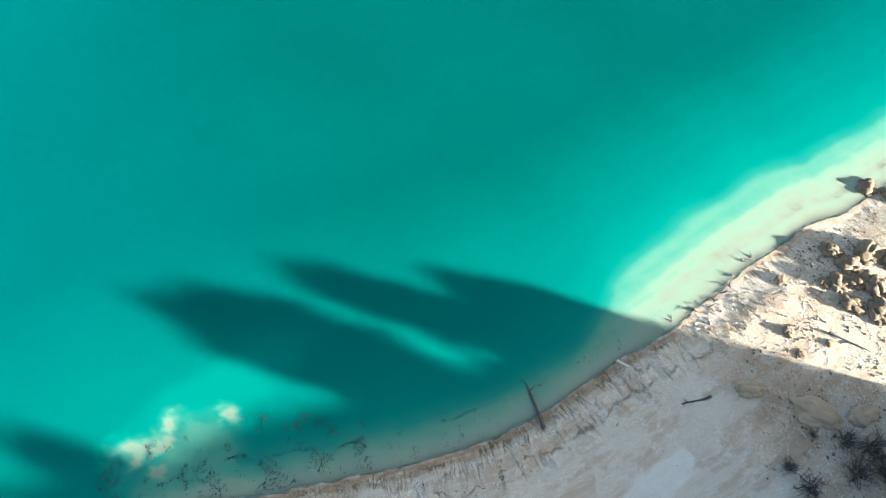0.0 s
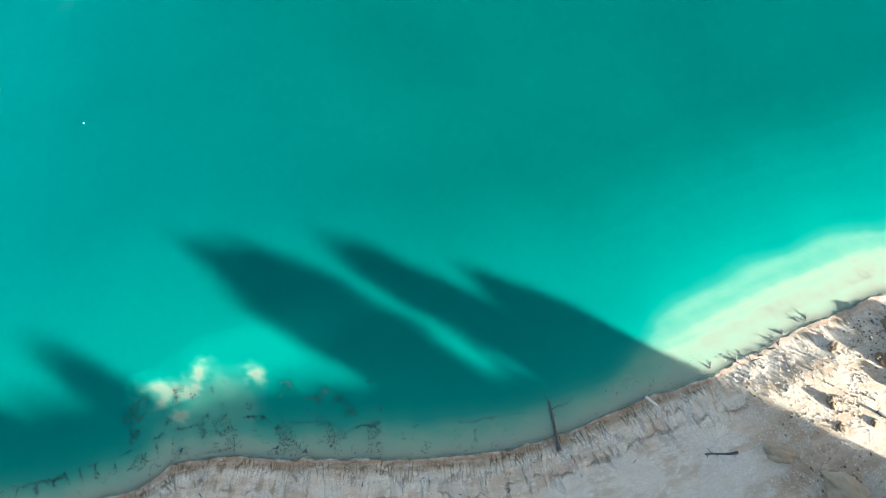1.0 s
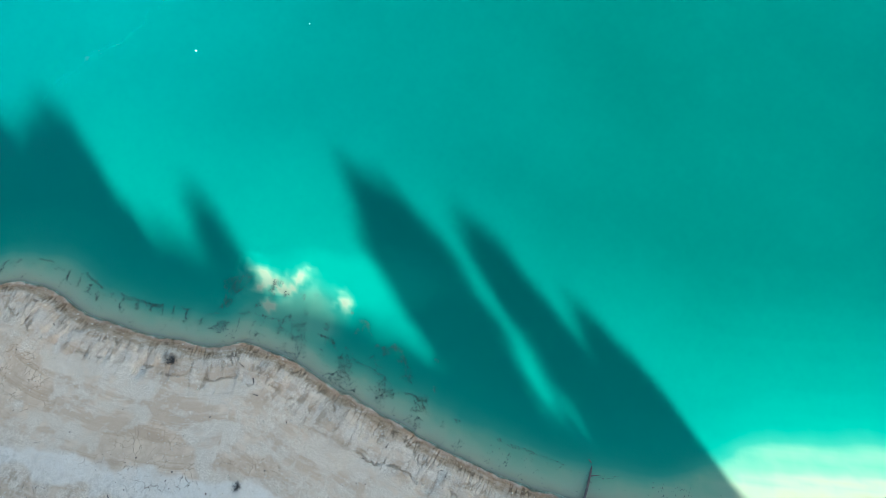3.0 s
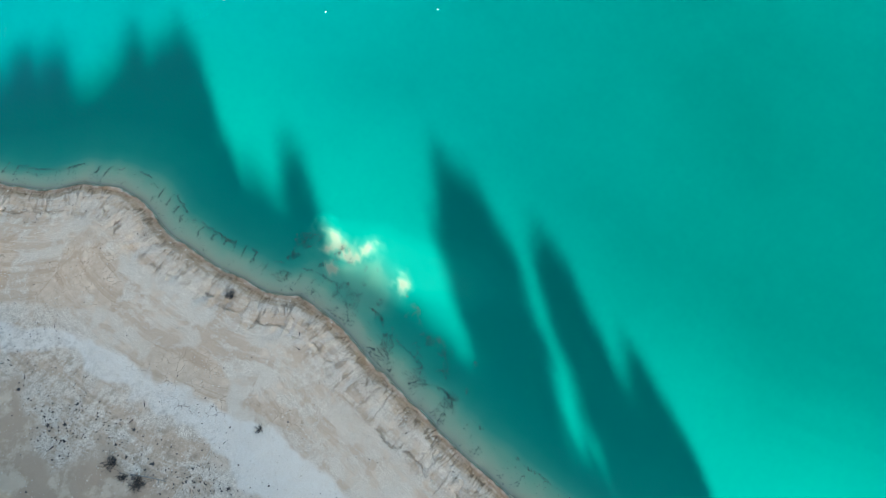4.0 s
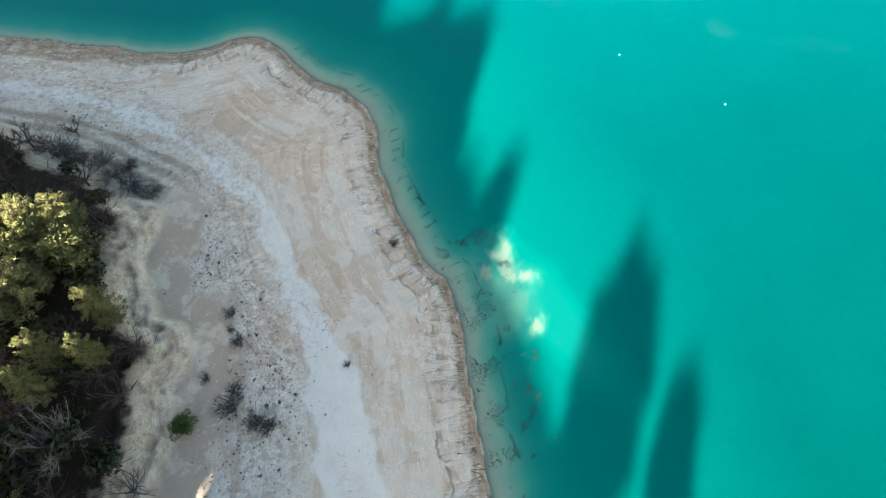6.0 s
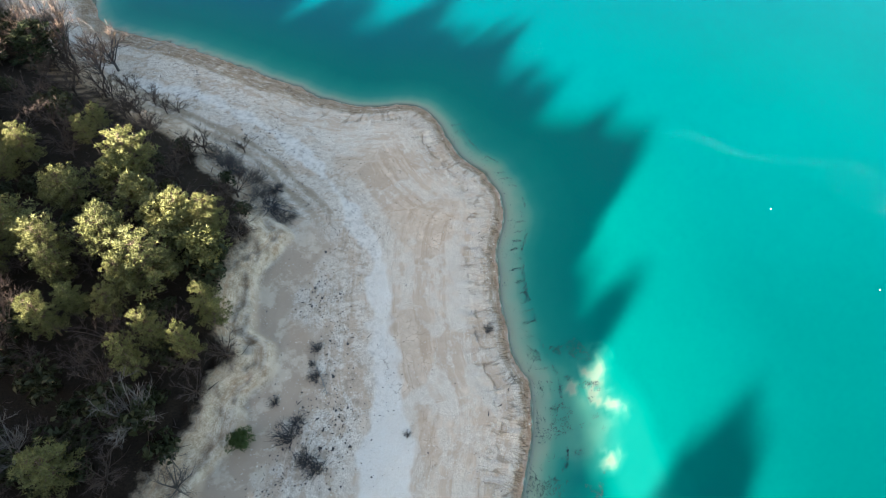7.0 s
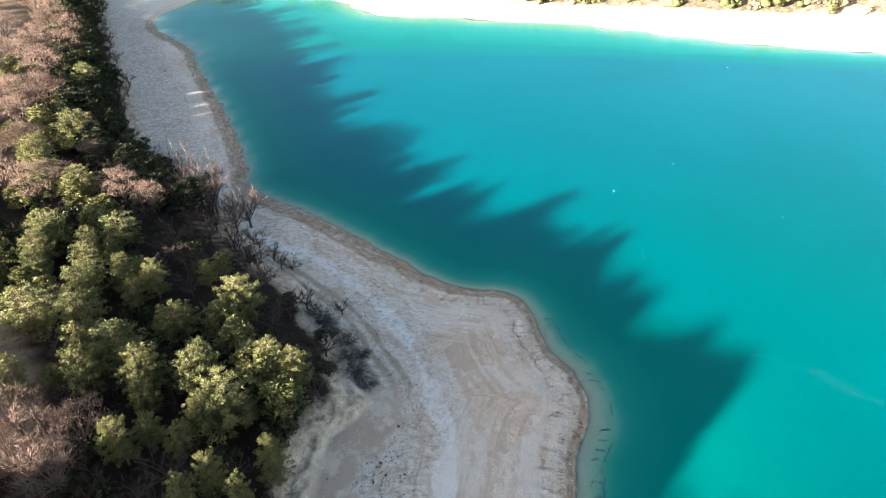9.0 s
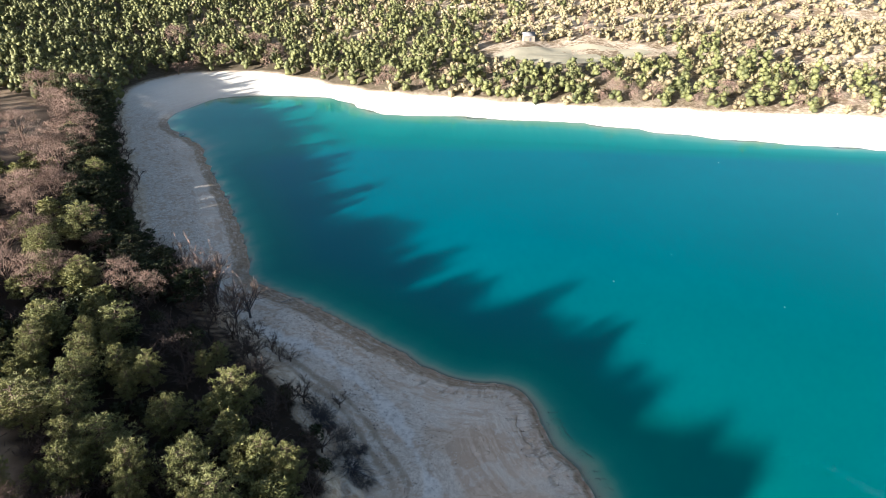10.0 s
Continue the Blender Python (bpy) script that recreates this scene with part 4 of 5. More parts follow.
def fill_wood():
    """Trees and undergrowth of the wood, each no higher than the shade on the water allows."""
    tries = RNG.uniform(size=(8000, 2)) * [150, 255] + [-160, -14]
    x, y = tries.T
    keep = (x > -0.80 * y - 38) & (y < 232) & (x < 0)
    x, y = x[keep], y[keep]
    u, g = bank_distance(x, y), ground_height(x, y)
    road = line_distance(x, y, spline(ROAD, 2.0))
    patch = value_noise(x, y, 0.045)
    clearing = line_distance(x, y, spline(CLEARING, 3.0)) / 8.5
    cells = {}
    for k in range(len(x)):
        if u[k] < 2.6 or road[k] < 4.2 or clearing[k] < 1:
            continue
        gap = 2.15 if y[k] < 75 else 3.0 if y[k] < 84 else 5.3
        key = (int(x[k] // 4.3), int(y[k] // 4.3))
        if any((x[j] - x[k]) ** 2 + (y[j] - y[k]) ** 2 < gap * gap for a in (-1, 0, 1) for b in (-1, 0, 1) for j in cells.get((key[0] + a, key[1] + b), ())):
            continue
        cells.setdefault(key, []).append(k)
        room = max(top_limit(x[k], y[k]) - g[k], 2.0)
        c, turn = RNG.uniform(), RNG.uniform(0, 360)
        dark_corner = 13 < y[k] < 33 and x[k] > -44
        if y[k] > 84 and u[k] > 8 and c < 0.66 + 0.5 * patch[k]:
            tall = min(RNG.uniform(5.0, 9.5), room)
            PINKS.plant(x[k], y[k], tall / 8, max(0.8, tall / 6.5), turn, g[k])
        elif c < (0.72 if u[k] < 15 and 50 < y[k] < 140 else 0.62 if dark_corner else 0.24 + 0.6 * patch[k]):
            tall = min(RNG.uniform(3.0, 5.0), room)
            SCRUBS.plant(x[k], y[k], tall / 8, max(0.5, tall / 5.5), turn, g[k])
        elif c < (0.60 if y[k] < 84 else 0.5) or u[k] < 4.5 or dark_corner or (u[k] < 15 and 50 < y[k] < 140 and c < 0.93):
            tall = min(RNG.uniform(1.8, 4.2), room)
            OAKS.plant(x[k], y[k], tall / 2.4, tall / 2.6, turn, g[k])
        else:
            low = x[k] < -42 and y[k] < 62
            tall = min((RNG.uniform(0.80, 0.92) if y[k] > 44 else RNG.uniform(0.88, 1.0)) * room, RNG.uniform(10, 13) if y[k] < 14 else RNG.uniform(3.5, 5.5) if low else RNG.uniform(4.5, 8.0))
            fine_form = 14 < y[k] < 72 and x[k] > -50
            (PINES if fine_form else PLAIN_PINES).plant(x[k], y[k], tall / 10, max(0.5, tall / (12 if fine_form else 8.5)), turn, g[k])


standing_pines()
shade_pines()
fill_wood()


# ---- far hillside ----
def far_wood():
    rng = np.random.RandomState(23)
    pts = rng.uniform(size=(30000, 2)) * [720, 270] + [-330, 190]
    x, y = pts.T
    keep = (x > -0.95 * y + 20) & (x < 0.92 * y + 20)
    x, y = x[keep], y[keep]
    u, d = bank_distance(x, y), shore_distance(x, y)
    field = np.minimum(np.hypot((x - 55) / 38, (y - 258) / 15), line_distance(x, y, spline(TERRACE, 4.0)) / 3.4)
    front = (x > 8) & (x < 104) & (y < 262)
    dens = thickness(x, y)
    keep = (u > 1.5) & (d > 6) & (field > 1.2) & (y + 0.25 * x > 170) & (rng.uniform(size=len(x)) < 0.85 + 0.6 * dens)
    x, y, u, dens, front = x[keep], y[keep], u[keep], dens[keep], front[keep]
    z = ground_height(x, y)
    chosen = []
    cells = {}
    for k in range(len(x)):
        gap = 3.4
        key = (int(x[k] // gap), int(y[k] // gap))
        if any((x[j] - x[k]) ** 2 + (y[j] - y[k]) ** 2 < gap * gap for a in (-1, 0, 1) for b in (-1, 0, 1) for j in cells.get((key[0] + a, key[1] + b), ())):
            continue
        cells.setdefault(key, []).append(k)
        chosen.append(k)
    groups = {"pine": ([], []), "scrub": ([], []), "bare": ([], [])}
    for k in chosen:
        c = rng.uniform()
        pine = 0.55 + dens[k] * 1.0
        if u[k] < 9 and c > 0.86:
            h, w, name = rng.uniform(4, 7), rng.uniform(2.0, 3.2), "bare"
        elif c < pine * 0.85:
            h, w, name = rng.uniform(5, 9.5), rng.uniform(2.2, 3.4), "pine"
        elif c < 0.97:
            h, w, name = rng.uniform(2, 4.6), rng.uniform(2.0, 3.3), "scrub"
        else:
            h, w, name = rng.uniform(3, 5), rng.uniform(1.5, 2.2), "bare"
        if front[k]:
            h = min(h, 4.6)
        n = 6 if name != "scrub" else 4
        q = np.linspace(0.28, 0.92, n)
        ang = rng.uniform(0, 6.28, n)
        reach = w * 0.6 * np.sqrt(np.clip(1.1 - q, 0, 1))
        c3 = np.stack([x[k] + np.cos(ang) * reach, y[k] + np.sin(ang) * reach, z[k] + h * q], 1)
        groups[name][0].append(c3)
        groups[name][1].append(w * (0.76 - 0.34 * q) * rng.uniform(0.85, 1.15, n))
    g = (1 + 5 ** 0.5) / 2
    core = np.array([(-1, g, 0), (1, g, 0), (-1, -g, 0), (1, -g, 0), (0, -1, g), (0, 1, g), (0, -1, -g), (0, 1, -g), (g, 0, -1), (g, 0, 1), (-g, 0, -1), (-g, 0, 1)]) / math.hypot(1, g)
    sides = np.array([(0, 11, 5), (0, 5, 1), (0, 1, 7), (0, 7, 10), (0, 10, 11), (1, 5, 9), (5, 11, 4), (11, 10, 2), (10, 7, 6), (7, 1, 8),
                      (3, 9, 4), (3, 4, 2), (3, 2, 6), (3, 6, 8), (3, 8, 9), (4, 9, 5), (2, 4, 11), (6, 2, 10), (8, 6, 7), (9, 8, 1)])
    for name, mat, label, count, size in (("pine", M_FARPINE, "dense green pine wood on the far hillside", 18, 0.42), ("scrub", M_SCRUB, "dry olive-brown scrub on the far hillside", 15, 0.42),
                                          ("bare", M_TWIG, "pinkish leafless trees along the far shore", 90, 0.3)):
        c, r = np.vstack(groups[name][0]), np.concatenate(groups[name][1])
        v, f = tufts(rng, c, r * (1.12 if name == "bare" else 1.2), count, size, 0.9, 0.34 if name != "bare" else 0.2)
        faces = [f]
        if name != "bare":
            lumps = core[None] * rng.uniform(0.42, 0.9, (len(r), 12, 1)) * (r * rng.uniform(0.85, 1.05))[:, None, None] + c[:, None]
            faces = [np.vstack([f, (sides[None] + 12 * np.arange(len(c))[:, None, None]).reshape(-1, 3) + len(v)])]
            v = np.vstack([v, lumps.reshape(-1, 3)])
        tagged(new("far_" + name + "_wood", mesh_from("far_wood", v, faces, mat)), label, "woodland", kind="stuff")


far_wood()


# ---- stones, timber and small things on the shore ----
M_ROCK = rough_material("pale_limestone", (0.13, 0.095, 0.062), (0.27, 0.205, 0.145), 1.3, bump=0.6)
M_CLAYROCK = rough_material("tan_clay_rock", (0.30, 0.225, 0.155), (0.46, 0.365, 0.27), 1.1, bump=0.7)
M_STONE = rough_material("beach_stones", (0.42, 0.38, 0.33), (0.74, 0.68, 0.60), 0.6, bump=0.2, island=0.7)
M_DARKSTONE = rough_material("dark_stones", (0.06, 0.055, 0.055), (0.20, 0.18, 0.17), 0.6, bump=0.2, island=0.6)
M_BUOY = rough_material("white_plastic", (0.72, 0.72, 0.70), (0.82, 0.82, 0.80), 4.0, 0.4, 0.05)
M_FIELD = rough_material("dry_meadow", (0.24, 0.215, 0.15), (0.34, 0.305, 0.22), 0.15, bump=0.3)
M_WALL = rough_material("stone_wall", (0.18, 0.15, 0.115), (0.3, 0.26, 0.205), 1.0)
M_ROOF = rough_material("grey_roof", (0.16, 0.15, 0.15), (0.28, 0.26, 0.25), 2.0)


def boulder_mesh(seed, lumps=0.45, material=None):
    """A broken, bevelled block about 2 m across, its foot sunk a little."""
    bm = bmesh.new()
    bmesh.ops.create_icosphere(bm, subdivisions=4, radius=1.0)
    off = Vector((seed * 7.3, seed * 3.1, seed * 1.7))
    for v in bm.verts:
        p = v.co.copy()
        cell = noise.voronoi(p * 1.3 + off)[0]
        crease = max(0.0, 0.3 - (cell[1] - cell[0])) / 0.3
        r = 0.92 - lumps * 0.75 * crease ** 1.5 + 0.24 * noise.noise(p * 1.4 + off) + 0.07 * noise.noise(p * 5 + off) + 0.03 * noise.noise(p * 13 + off)
        v.co = p * r
        v.co.z = max(v.co.z, -0.3)
    me = bpy.data.meshes.new("boulder")
    bm.to_mesh(me)
    bm.free()
    me.materials.append(material or M_ROCK)
    me.polygons.foreach_set("use_smooth", np.ones(len(me.polygons), dtype=bool))
    return me


def put(name, me, x, y, sx, sy, sz, turn, label, category, group="", lift=0.0):
    ob = new(name, me)
    ob.matrix_basis = pose(x, y, height_at(x, y) + lift, 0, 0, turn) @ Matrix.Diagonal((sx, sy, sz, 1))
    return tagged(ob, label, category, group)


def boulders():
    forms = [boulder_mesh(k + 1) for k in range(5)]
    clay = [boulder_mesh(k + 11, 0.3, M_CLAYROCK) for k in range(3)]
    k = 0
    for x, y, r, h in ((-0.7, -49.9, 1.5, 1.5), (-2.8, -50.0, 1.7, 1.8), (-3.6, -47.4, 1.5, 1.5), (-6.2, -46.6, 1.6, 1.4), (-3.0, -52.9, 2.0, 2.1), (-6.0, -50.3, 2.1, 2.2),
                       (-4.6, -48.8, 1.3, 1.8), (-8.2, -48.4, 2.0, 1.7), (-2.9, -46.2, 0.9, 0.9), (-5.2, -54.5, 2.0, 2.0), (-8.6, -52.0, 2.2, 2.2)):
        put("boulder", forms[k % 5], x, y, r, r * 0.8, 0.42 * h, 67 * k, "weathered tan limestone boulder of the outcrop on the beach", "boulder", "boulders of the outcrop")
        k += 1
    for x, y, r, h, label in ((2.6, -60.0, 1.6, 1.6, "large grey boulder standing at the water's edge"), (0.4, -61.2, 1.3, 1.2, "grey boulder beside the water"),
                              (-4.6, -38.9, 0.8, 0.8, "pale rounded boulder lying on the sunlit beach"), (-6.9, -38.2, 0.6, 0.4, "low pale stone on the sunlit beach"),
                              (-0.1, -42.8, 0.8, 0.4, "flat pale stone slab near the shore"), (-7.6, -41.3, 0.5, 0.4, "small pale stone on the beach")):
        put("boulder", forms[k % 5], x, y, r, r * 0.85, 0.5 * h, 41 * k, label, "boulder")
        k += 1
    for x, y, r, q, h, turn in ((-6.5, -31.4, 1.7, 1.0, 0.6, 55), (-11.7, -34.9, 2.6, 1.7, 0.8, 30), (-14.2, -38.3, 1.6, 1.2, 0.6, 80)):
        put("clay_mound", clay[k % 3], x, y, r, q, h, turn, "low tan mound of dried clay on the gravel", "mound")
        k += 1


def log_mesh(length, radius, seed, material, bend=0.15, stubs=4):
    rng = np.random.RandomState(seed)
    t = np.linspace(0, 1, 9)
    line = np.stack([t * length, bend * np.sin(t * 3 + seed), 0.06 * np.sin(t * 7 + seed)], 1)
    pieces = [tube(line, radius * (1 - 0.55 * t) * (1 + 0.1 * rng.normal(size=9)), 8)]
    for k in range(stubs):
        q = rng.uniform(0.3, 0.95)
        p = np.array([q * length, bend * math.sin(q * 3 + seed), 0])
        way = np.array([rng.uniform(0.1, 0.7), rng.choice([-1, 1]) * rng.uniform(0.5, 1), rng.uniform(0.0, 0.6)])
        pieces.append(tube([p, p + way * length * rng.uniform(0.08, 0.22)], [radius * 0.4, radius * 0.12], 5))
    v, f = joined(pieces)
    return mesh_from("log", v, f, material)


def lay(name, me, a, b, za, label, category="driftwood", dip=0.0, group=""):
    """Lays a piece of timber from a towards b on the ground."""
    ob = new(name, me)
    turn = math.degrees(math.atan2(b[1] - a[1], b[0] - a[0]))
    ob.matrix_basis = pose(a[0], a[1], height_at(*a) + za, 0, dip, turn)
    return tagged(ob, label, category, group)


def timber():
    lay("log", log_mesh(5.4, 0.17, 3, M_DARKWOOD, 0.1, 2), (1.4, -12.4), (6.7, -13.7), 0.12, "dark waterlogged tree trunk reaching into the lake", dip=6)
    lay("fallen_branch", log_mesh(4.4, 0.16, 5, M_STONE, 0.3, 7), (2.9, -23.0), (-1.4, -24.3), 0.12, "bleached pale fallen branch lying on the beach")
    lay("log", log_mesh(3.9, 0.15, 8, M_DARKWOOD, 0.12, 4), (-6.9, -42.1), (-10.2, -44.1), 0.1, "dark weathered log on the sunlit sand")
    lay("log", log_mesh(4.6, 0.14, 9, M_DEAD, 0.12, 5), (-11.6, 50.7), (-6.9, 47.8), 0.1, "grey bare log lying below the wood")
    lay("dead_sapling", log_mesh(3.4, 0.09, 12, M_DEAD, 0.1, 9), (-7.5, 27.6), (-6.9, 24.4), 0.15, "bleached fallen sapling with side branches")
    lay("log", log_mesh(3.0, 0.13, 14, M_DARKWOOD, 0.3, 5), (-4.7, -27.8), (-4.3, -24.8), 0.06, "half buried dark root in the gravel")
    lay("fallen_branch", log_mesh(1.8, 0.1, 15, M_STONE, 0.2, 4), (6.6, 68.3), (8.0, 68.6), 0.1, "white branch at the water's edge on the point")
    lay("log", log_mesh(2.4, 0.09, 16, M_DEAD, 0.1, 3), (-29.0, 88.5), (-27.0, 89.6), 0.1, "grey log on the brown rim of the shore")
    lay("log", log_mesh(2.0, 0.1, 17, M_DARKWOOD, 0.2, 3), (-38.6, 110.3), (-36.9, 110.5), 0.2, "dark branch lying in the shallows")
    k = 20
    for x, y in ((2.5, -38.1), (2.3, -36.8), (2.1, -35.6), (3.4, -42.3), (3.7, -41.4), (3.6, -31.6), (2.9, -30.2), (3.0, -39.3), (1.9, -34.4), (2.4, -33.0)):
        rng = np.random.RandomState(k)
        pieces = []
        for j in range(5):
            way = np.array([rng.uniform(-0.4, 0.9), rng.uniform(-0.8, 0.8), rng.uniform(0.5, 1.2)]) * rng.uniform(0.4, 0.9)
            pieces.append(tube([(0, 0, -0.15), way * 0.5 + [0, 0, 0.05], way], [0.09, 0.06, 0.02], 5))
        v, f = joined(pieces)
        put("tree_stump", mesh_from("tree_stump", v, f, M_DARKWOOD), x, y, 1.2, 1.2, 0.42, 0, "dark root stump standing at the water's edge", "stump", "stumps along the shore")
        k += 1


def thicket_mesh(seed, stems=48, tall=0.9, spread=0.9, material=None):
    """A low dry thorn bush: bent stems that fork into thin crooked twigs."""
    rng = np.random.RandomState(seed)
    pieces = []
    skew = rng.normal(size=2) * 0.25
    for _ in range(stems):
        a = rng.uniform(0, 6.28)
        r = spread * math.sqrt(rng.uniform(0.02, 1.0)) * rng.uniform(0.6, 1.0)
        p = np.array([math.cos(a) * r * 0.4, math.sin(a) * r * 0.4, 0])
        e = np.array([math.cos(a) * r + skew[0], math.sin(a) * r + skew[1], tall * rng.uniform(0.2, 1.0)])
        m = (p + e) / 2 + rng.normal(size=3) * [0.16, 0.16, 0.1]
        pieces.append(tube([p, m, e], [0.022, 0.016, 0.006], 3))
        for _ in range(4):
            q = rng.uniform(0.2, 1.0)
            b = m + (e - m) * q
            w = (e - p) * 0.25 + rng.normal(size=3) * [0.22, 0.22, 0.12]
            pieces.append(tube([b, b + w * 0.5 + rng.normal(size=3) * 0.04, b + w], [0.012, 0.009, 0.004], 3))
    v, f = joined(pieces)
    return mesh_from("thicket", v, f, material or M_DARKWOOD)


def thickets():
    forms = [thicket_mesh(k + 40) for k in range(4)]
    pale = [thicket_mesh(k + 60, 70, 1.1, 1.2, M_GREYWOOD) for k in range(2)]
    tangle = [thicket_mesh(k + 66, 80, 0.9, 1.1) for k in range(2)]
    k = 0
    for x, y, r in ((-7.3, 29.8, 1.0), (-7.8, 26.6, 1.1), (-12.0, 24.5, 0.8), (-10.7, 20.9, 1.7), (-9.6, 18.4, 1.5), (-8.5, 17.4, 1.6), (0.4, 18.9, 0.55), (-7.9, 28.0, 0.6),
                    (-14.8, -35.1, 1.6), (-16.5, -36.6, 2.0), (-17.4, -33.6, 1.8), (-15.9, -29.4, 1.7), (-13.6, -29.0, 1.1), (11.2, 28.6, 0.8), (-10.0, 22.2, 1.2), (-18.8, -36.0, 1.7), (-12.8, -33.0, 0.6)):
        put("dry_bush", forms[k % 4], x, y, r, r, 0.9 * r, 77 * k, "dark leafless thorn bush on the gravel beach", "bush", "dry bushes on the beach")
        k += 1
    for x, y, r in ((-13.0, 55.2, 1.8), (-11.2, 50.4, 2.0), (-16.6, 58.6, 2.0), (-9.4, 48.2, 1.3), (-12.4, 52.6, 1.8), (-14.6, 57.0, 1.6), (-10.6, 53.4, 1.4), (-17.8, 61.4, 1.6), (-13.6, 49.6, 1.4)):
        put("dead_bush", (pale + tangle)[k % 4], x, y, r, r, 0.7 * r, 59 * k, "tangled grey dead bush lying below the wood", "bush", "dead bushes below the wood")
        k += 1


BROWN_TREES = ((-88, 115, 1.2, 1.5), (-52.5, 83.5, 0.95, 1.1), (-65, 82, 1.1, 1.3), (-47.5, 82, 0.8, 0.9), (-39.5, 34.5, 1.1, 1.1), (-36, 36, 0.95, 0.95), (-43, 37, 1.1, 1.1), (-41, 32.5, 1.05, 1.0), (-36.5, 31.0, 1.0, 0.95), (-45.5, 33.0, 1.1, 1.0), (-100, 148, 1.3, 1.6), (-115, 158, 1.3, 1.6), (-72, 84, 1.0, 1.2))


def special_plants():
    green = Kind("evergreen_shrub", [bush_parts(np.random.RandomState(70), 40, 110, 0.12)], "crown", M_BARK, M_GREEN, "round bright green shrub on the edge of the clay bank", "shrub", "")
    green.plant(-15.2, 21.3, 0.85, 0.72, 20)
    dead = Kind("dead_tree", [bare_parts(np.random.RandomState(77), 9, 700)], "crown", M_GREYWOOD, M_GREYWOOD, "dead bleached grey tree in the dark wood", "tree", "dead trees")
    for x, y, t, w in ((-23.2, 23.3, 0.9, 1.0), (-33, 22, 0.8, 0.9), (-20.5, 17.5, 0.6, 0.8), (-37.0, 31.5, 0.9, 0.9)):
        dead.plant(x, y, t, w, 40 * t)
    dark = Kind("bare_tree", [bare_parts(np.random.RandomState(k), 13, 1100, 1.0) for k in (81, 82)], "crown", M_DARKWOOD, M_TWIG, "tall leafless grey-brown tree at the edge of the beach", "tree", "bare trees at the beach")
    for x, y, t, w in ((-43.1, 90.2, 1.3, 1.0), (-32.7, 83.1, 1.05, 1.1), (-47.6, 93.6, 1.1, 0.9), (-39.6, 87.2, 1.2, 0.9), (-36.2, 85.2, 0.8, 0.8), (-41.0, 91.6, 1.2, 0.9), (-44.6, 88.4, 1.1, 0.9), (-34.4, 81.2, 0.8, 0.9), (-52.0, 99.0, 0.8, 0.9)):
        dark.plant(x, y, t, w, 111 * t)
    for x, y, t, w in ((-120.8, 283.7, 1.5, 2.0), (-95.9, 271.1, 1.2, 1.6), (-84, 281, 1.3, 1.9), (-106, 276, 1.0, 1.4), (-74, 272, 1.1, 1.6), (-20.8, 234.4, 1.2, 1.2), (62, 214, 1.0, 1.2),
                       (75, 212, 0.9, 1.1), (98, 207, 1.1, 1.2), (-112, 258, 0.7, 1.0), (-90.4, 132.1, 1.3, 1.7), (-135.8, 203.1, 1.4, 1.9), (-109.1, 171.5, 1.3, 1.7), (-93.1, 147.5, 1.2, 1.6), (-76, 98.6, 1.0, 1.2),
                       (-99, 160, 1.2, 1.6), (-122, 186, 1.2, 1.6), (-82, 118, 1.1, 1.4)):
        PINKS.plant(x, y, t, w, 200 * t, label="wide leafless pinkish tree by the lake")
    rng = np.random.RandomState(91)
    for _ in range(46):
        a = rng.uniform()
        x, y = -17 - 46 * a + rng.normal() * 2.2, 58 + 52 * a + rng.normal() * 2.0
        if on_grid(GRID_BANK, x, y) > -4.5 and on_grid(GRID_SHORE, x, y) > 9:
            SCRUBS.plant(x, y, rng.uniform(0.25, 0.5), rng.uniform(0.4, 0.75), 360 * rng.uniform(), label="low brown leafless shrub where the beach meets the wood")
    for x, y, t, w in BROWN_TREES:
        PINKS.plant(x, y, t, w, 300 * t + x, label="leafless pinkish-brown tree among the pines")


def buoys():
    bm = bmesh.new()
    bmesh.ops.create_uvsphere(bm, u_segments=16, v_segments=10, radius=0.075)
    body = bpy.data.meshes.new("float")
    bm.to_mesh(body)
    bm.free()
    body.materials.append(M_BUOY)
    v, f = joined([tube([(0, 0, 0.09), (0, 0, 0.15)], [0.02, 0.02], 8)])
    eye = mesh_from("lug", v, f, M_DARKSTONE)
    for x, y in ((46.6, 106.0), (32.3, 95.8), (91.5, 124.8), (60.2, 87.0), (77.6, 158.4), (51.2, 38.0), (57.4, 24.3)):
        root = new("buoy")
        root.matrix_basis = pose(x, y, 0.03)
        tagged(root, "small white buoy floating on the turquoise lake", "buoy", "buoys on the lake")
        part("float", body, root)
        part("lug", eye, root)


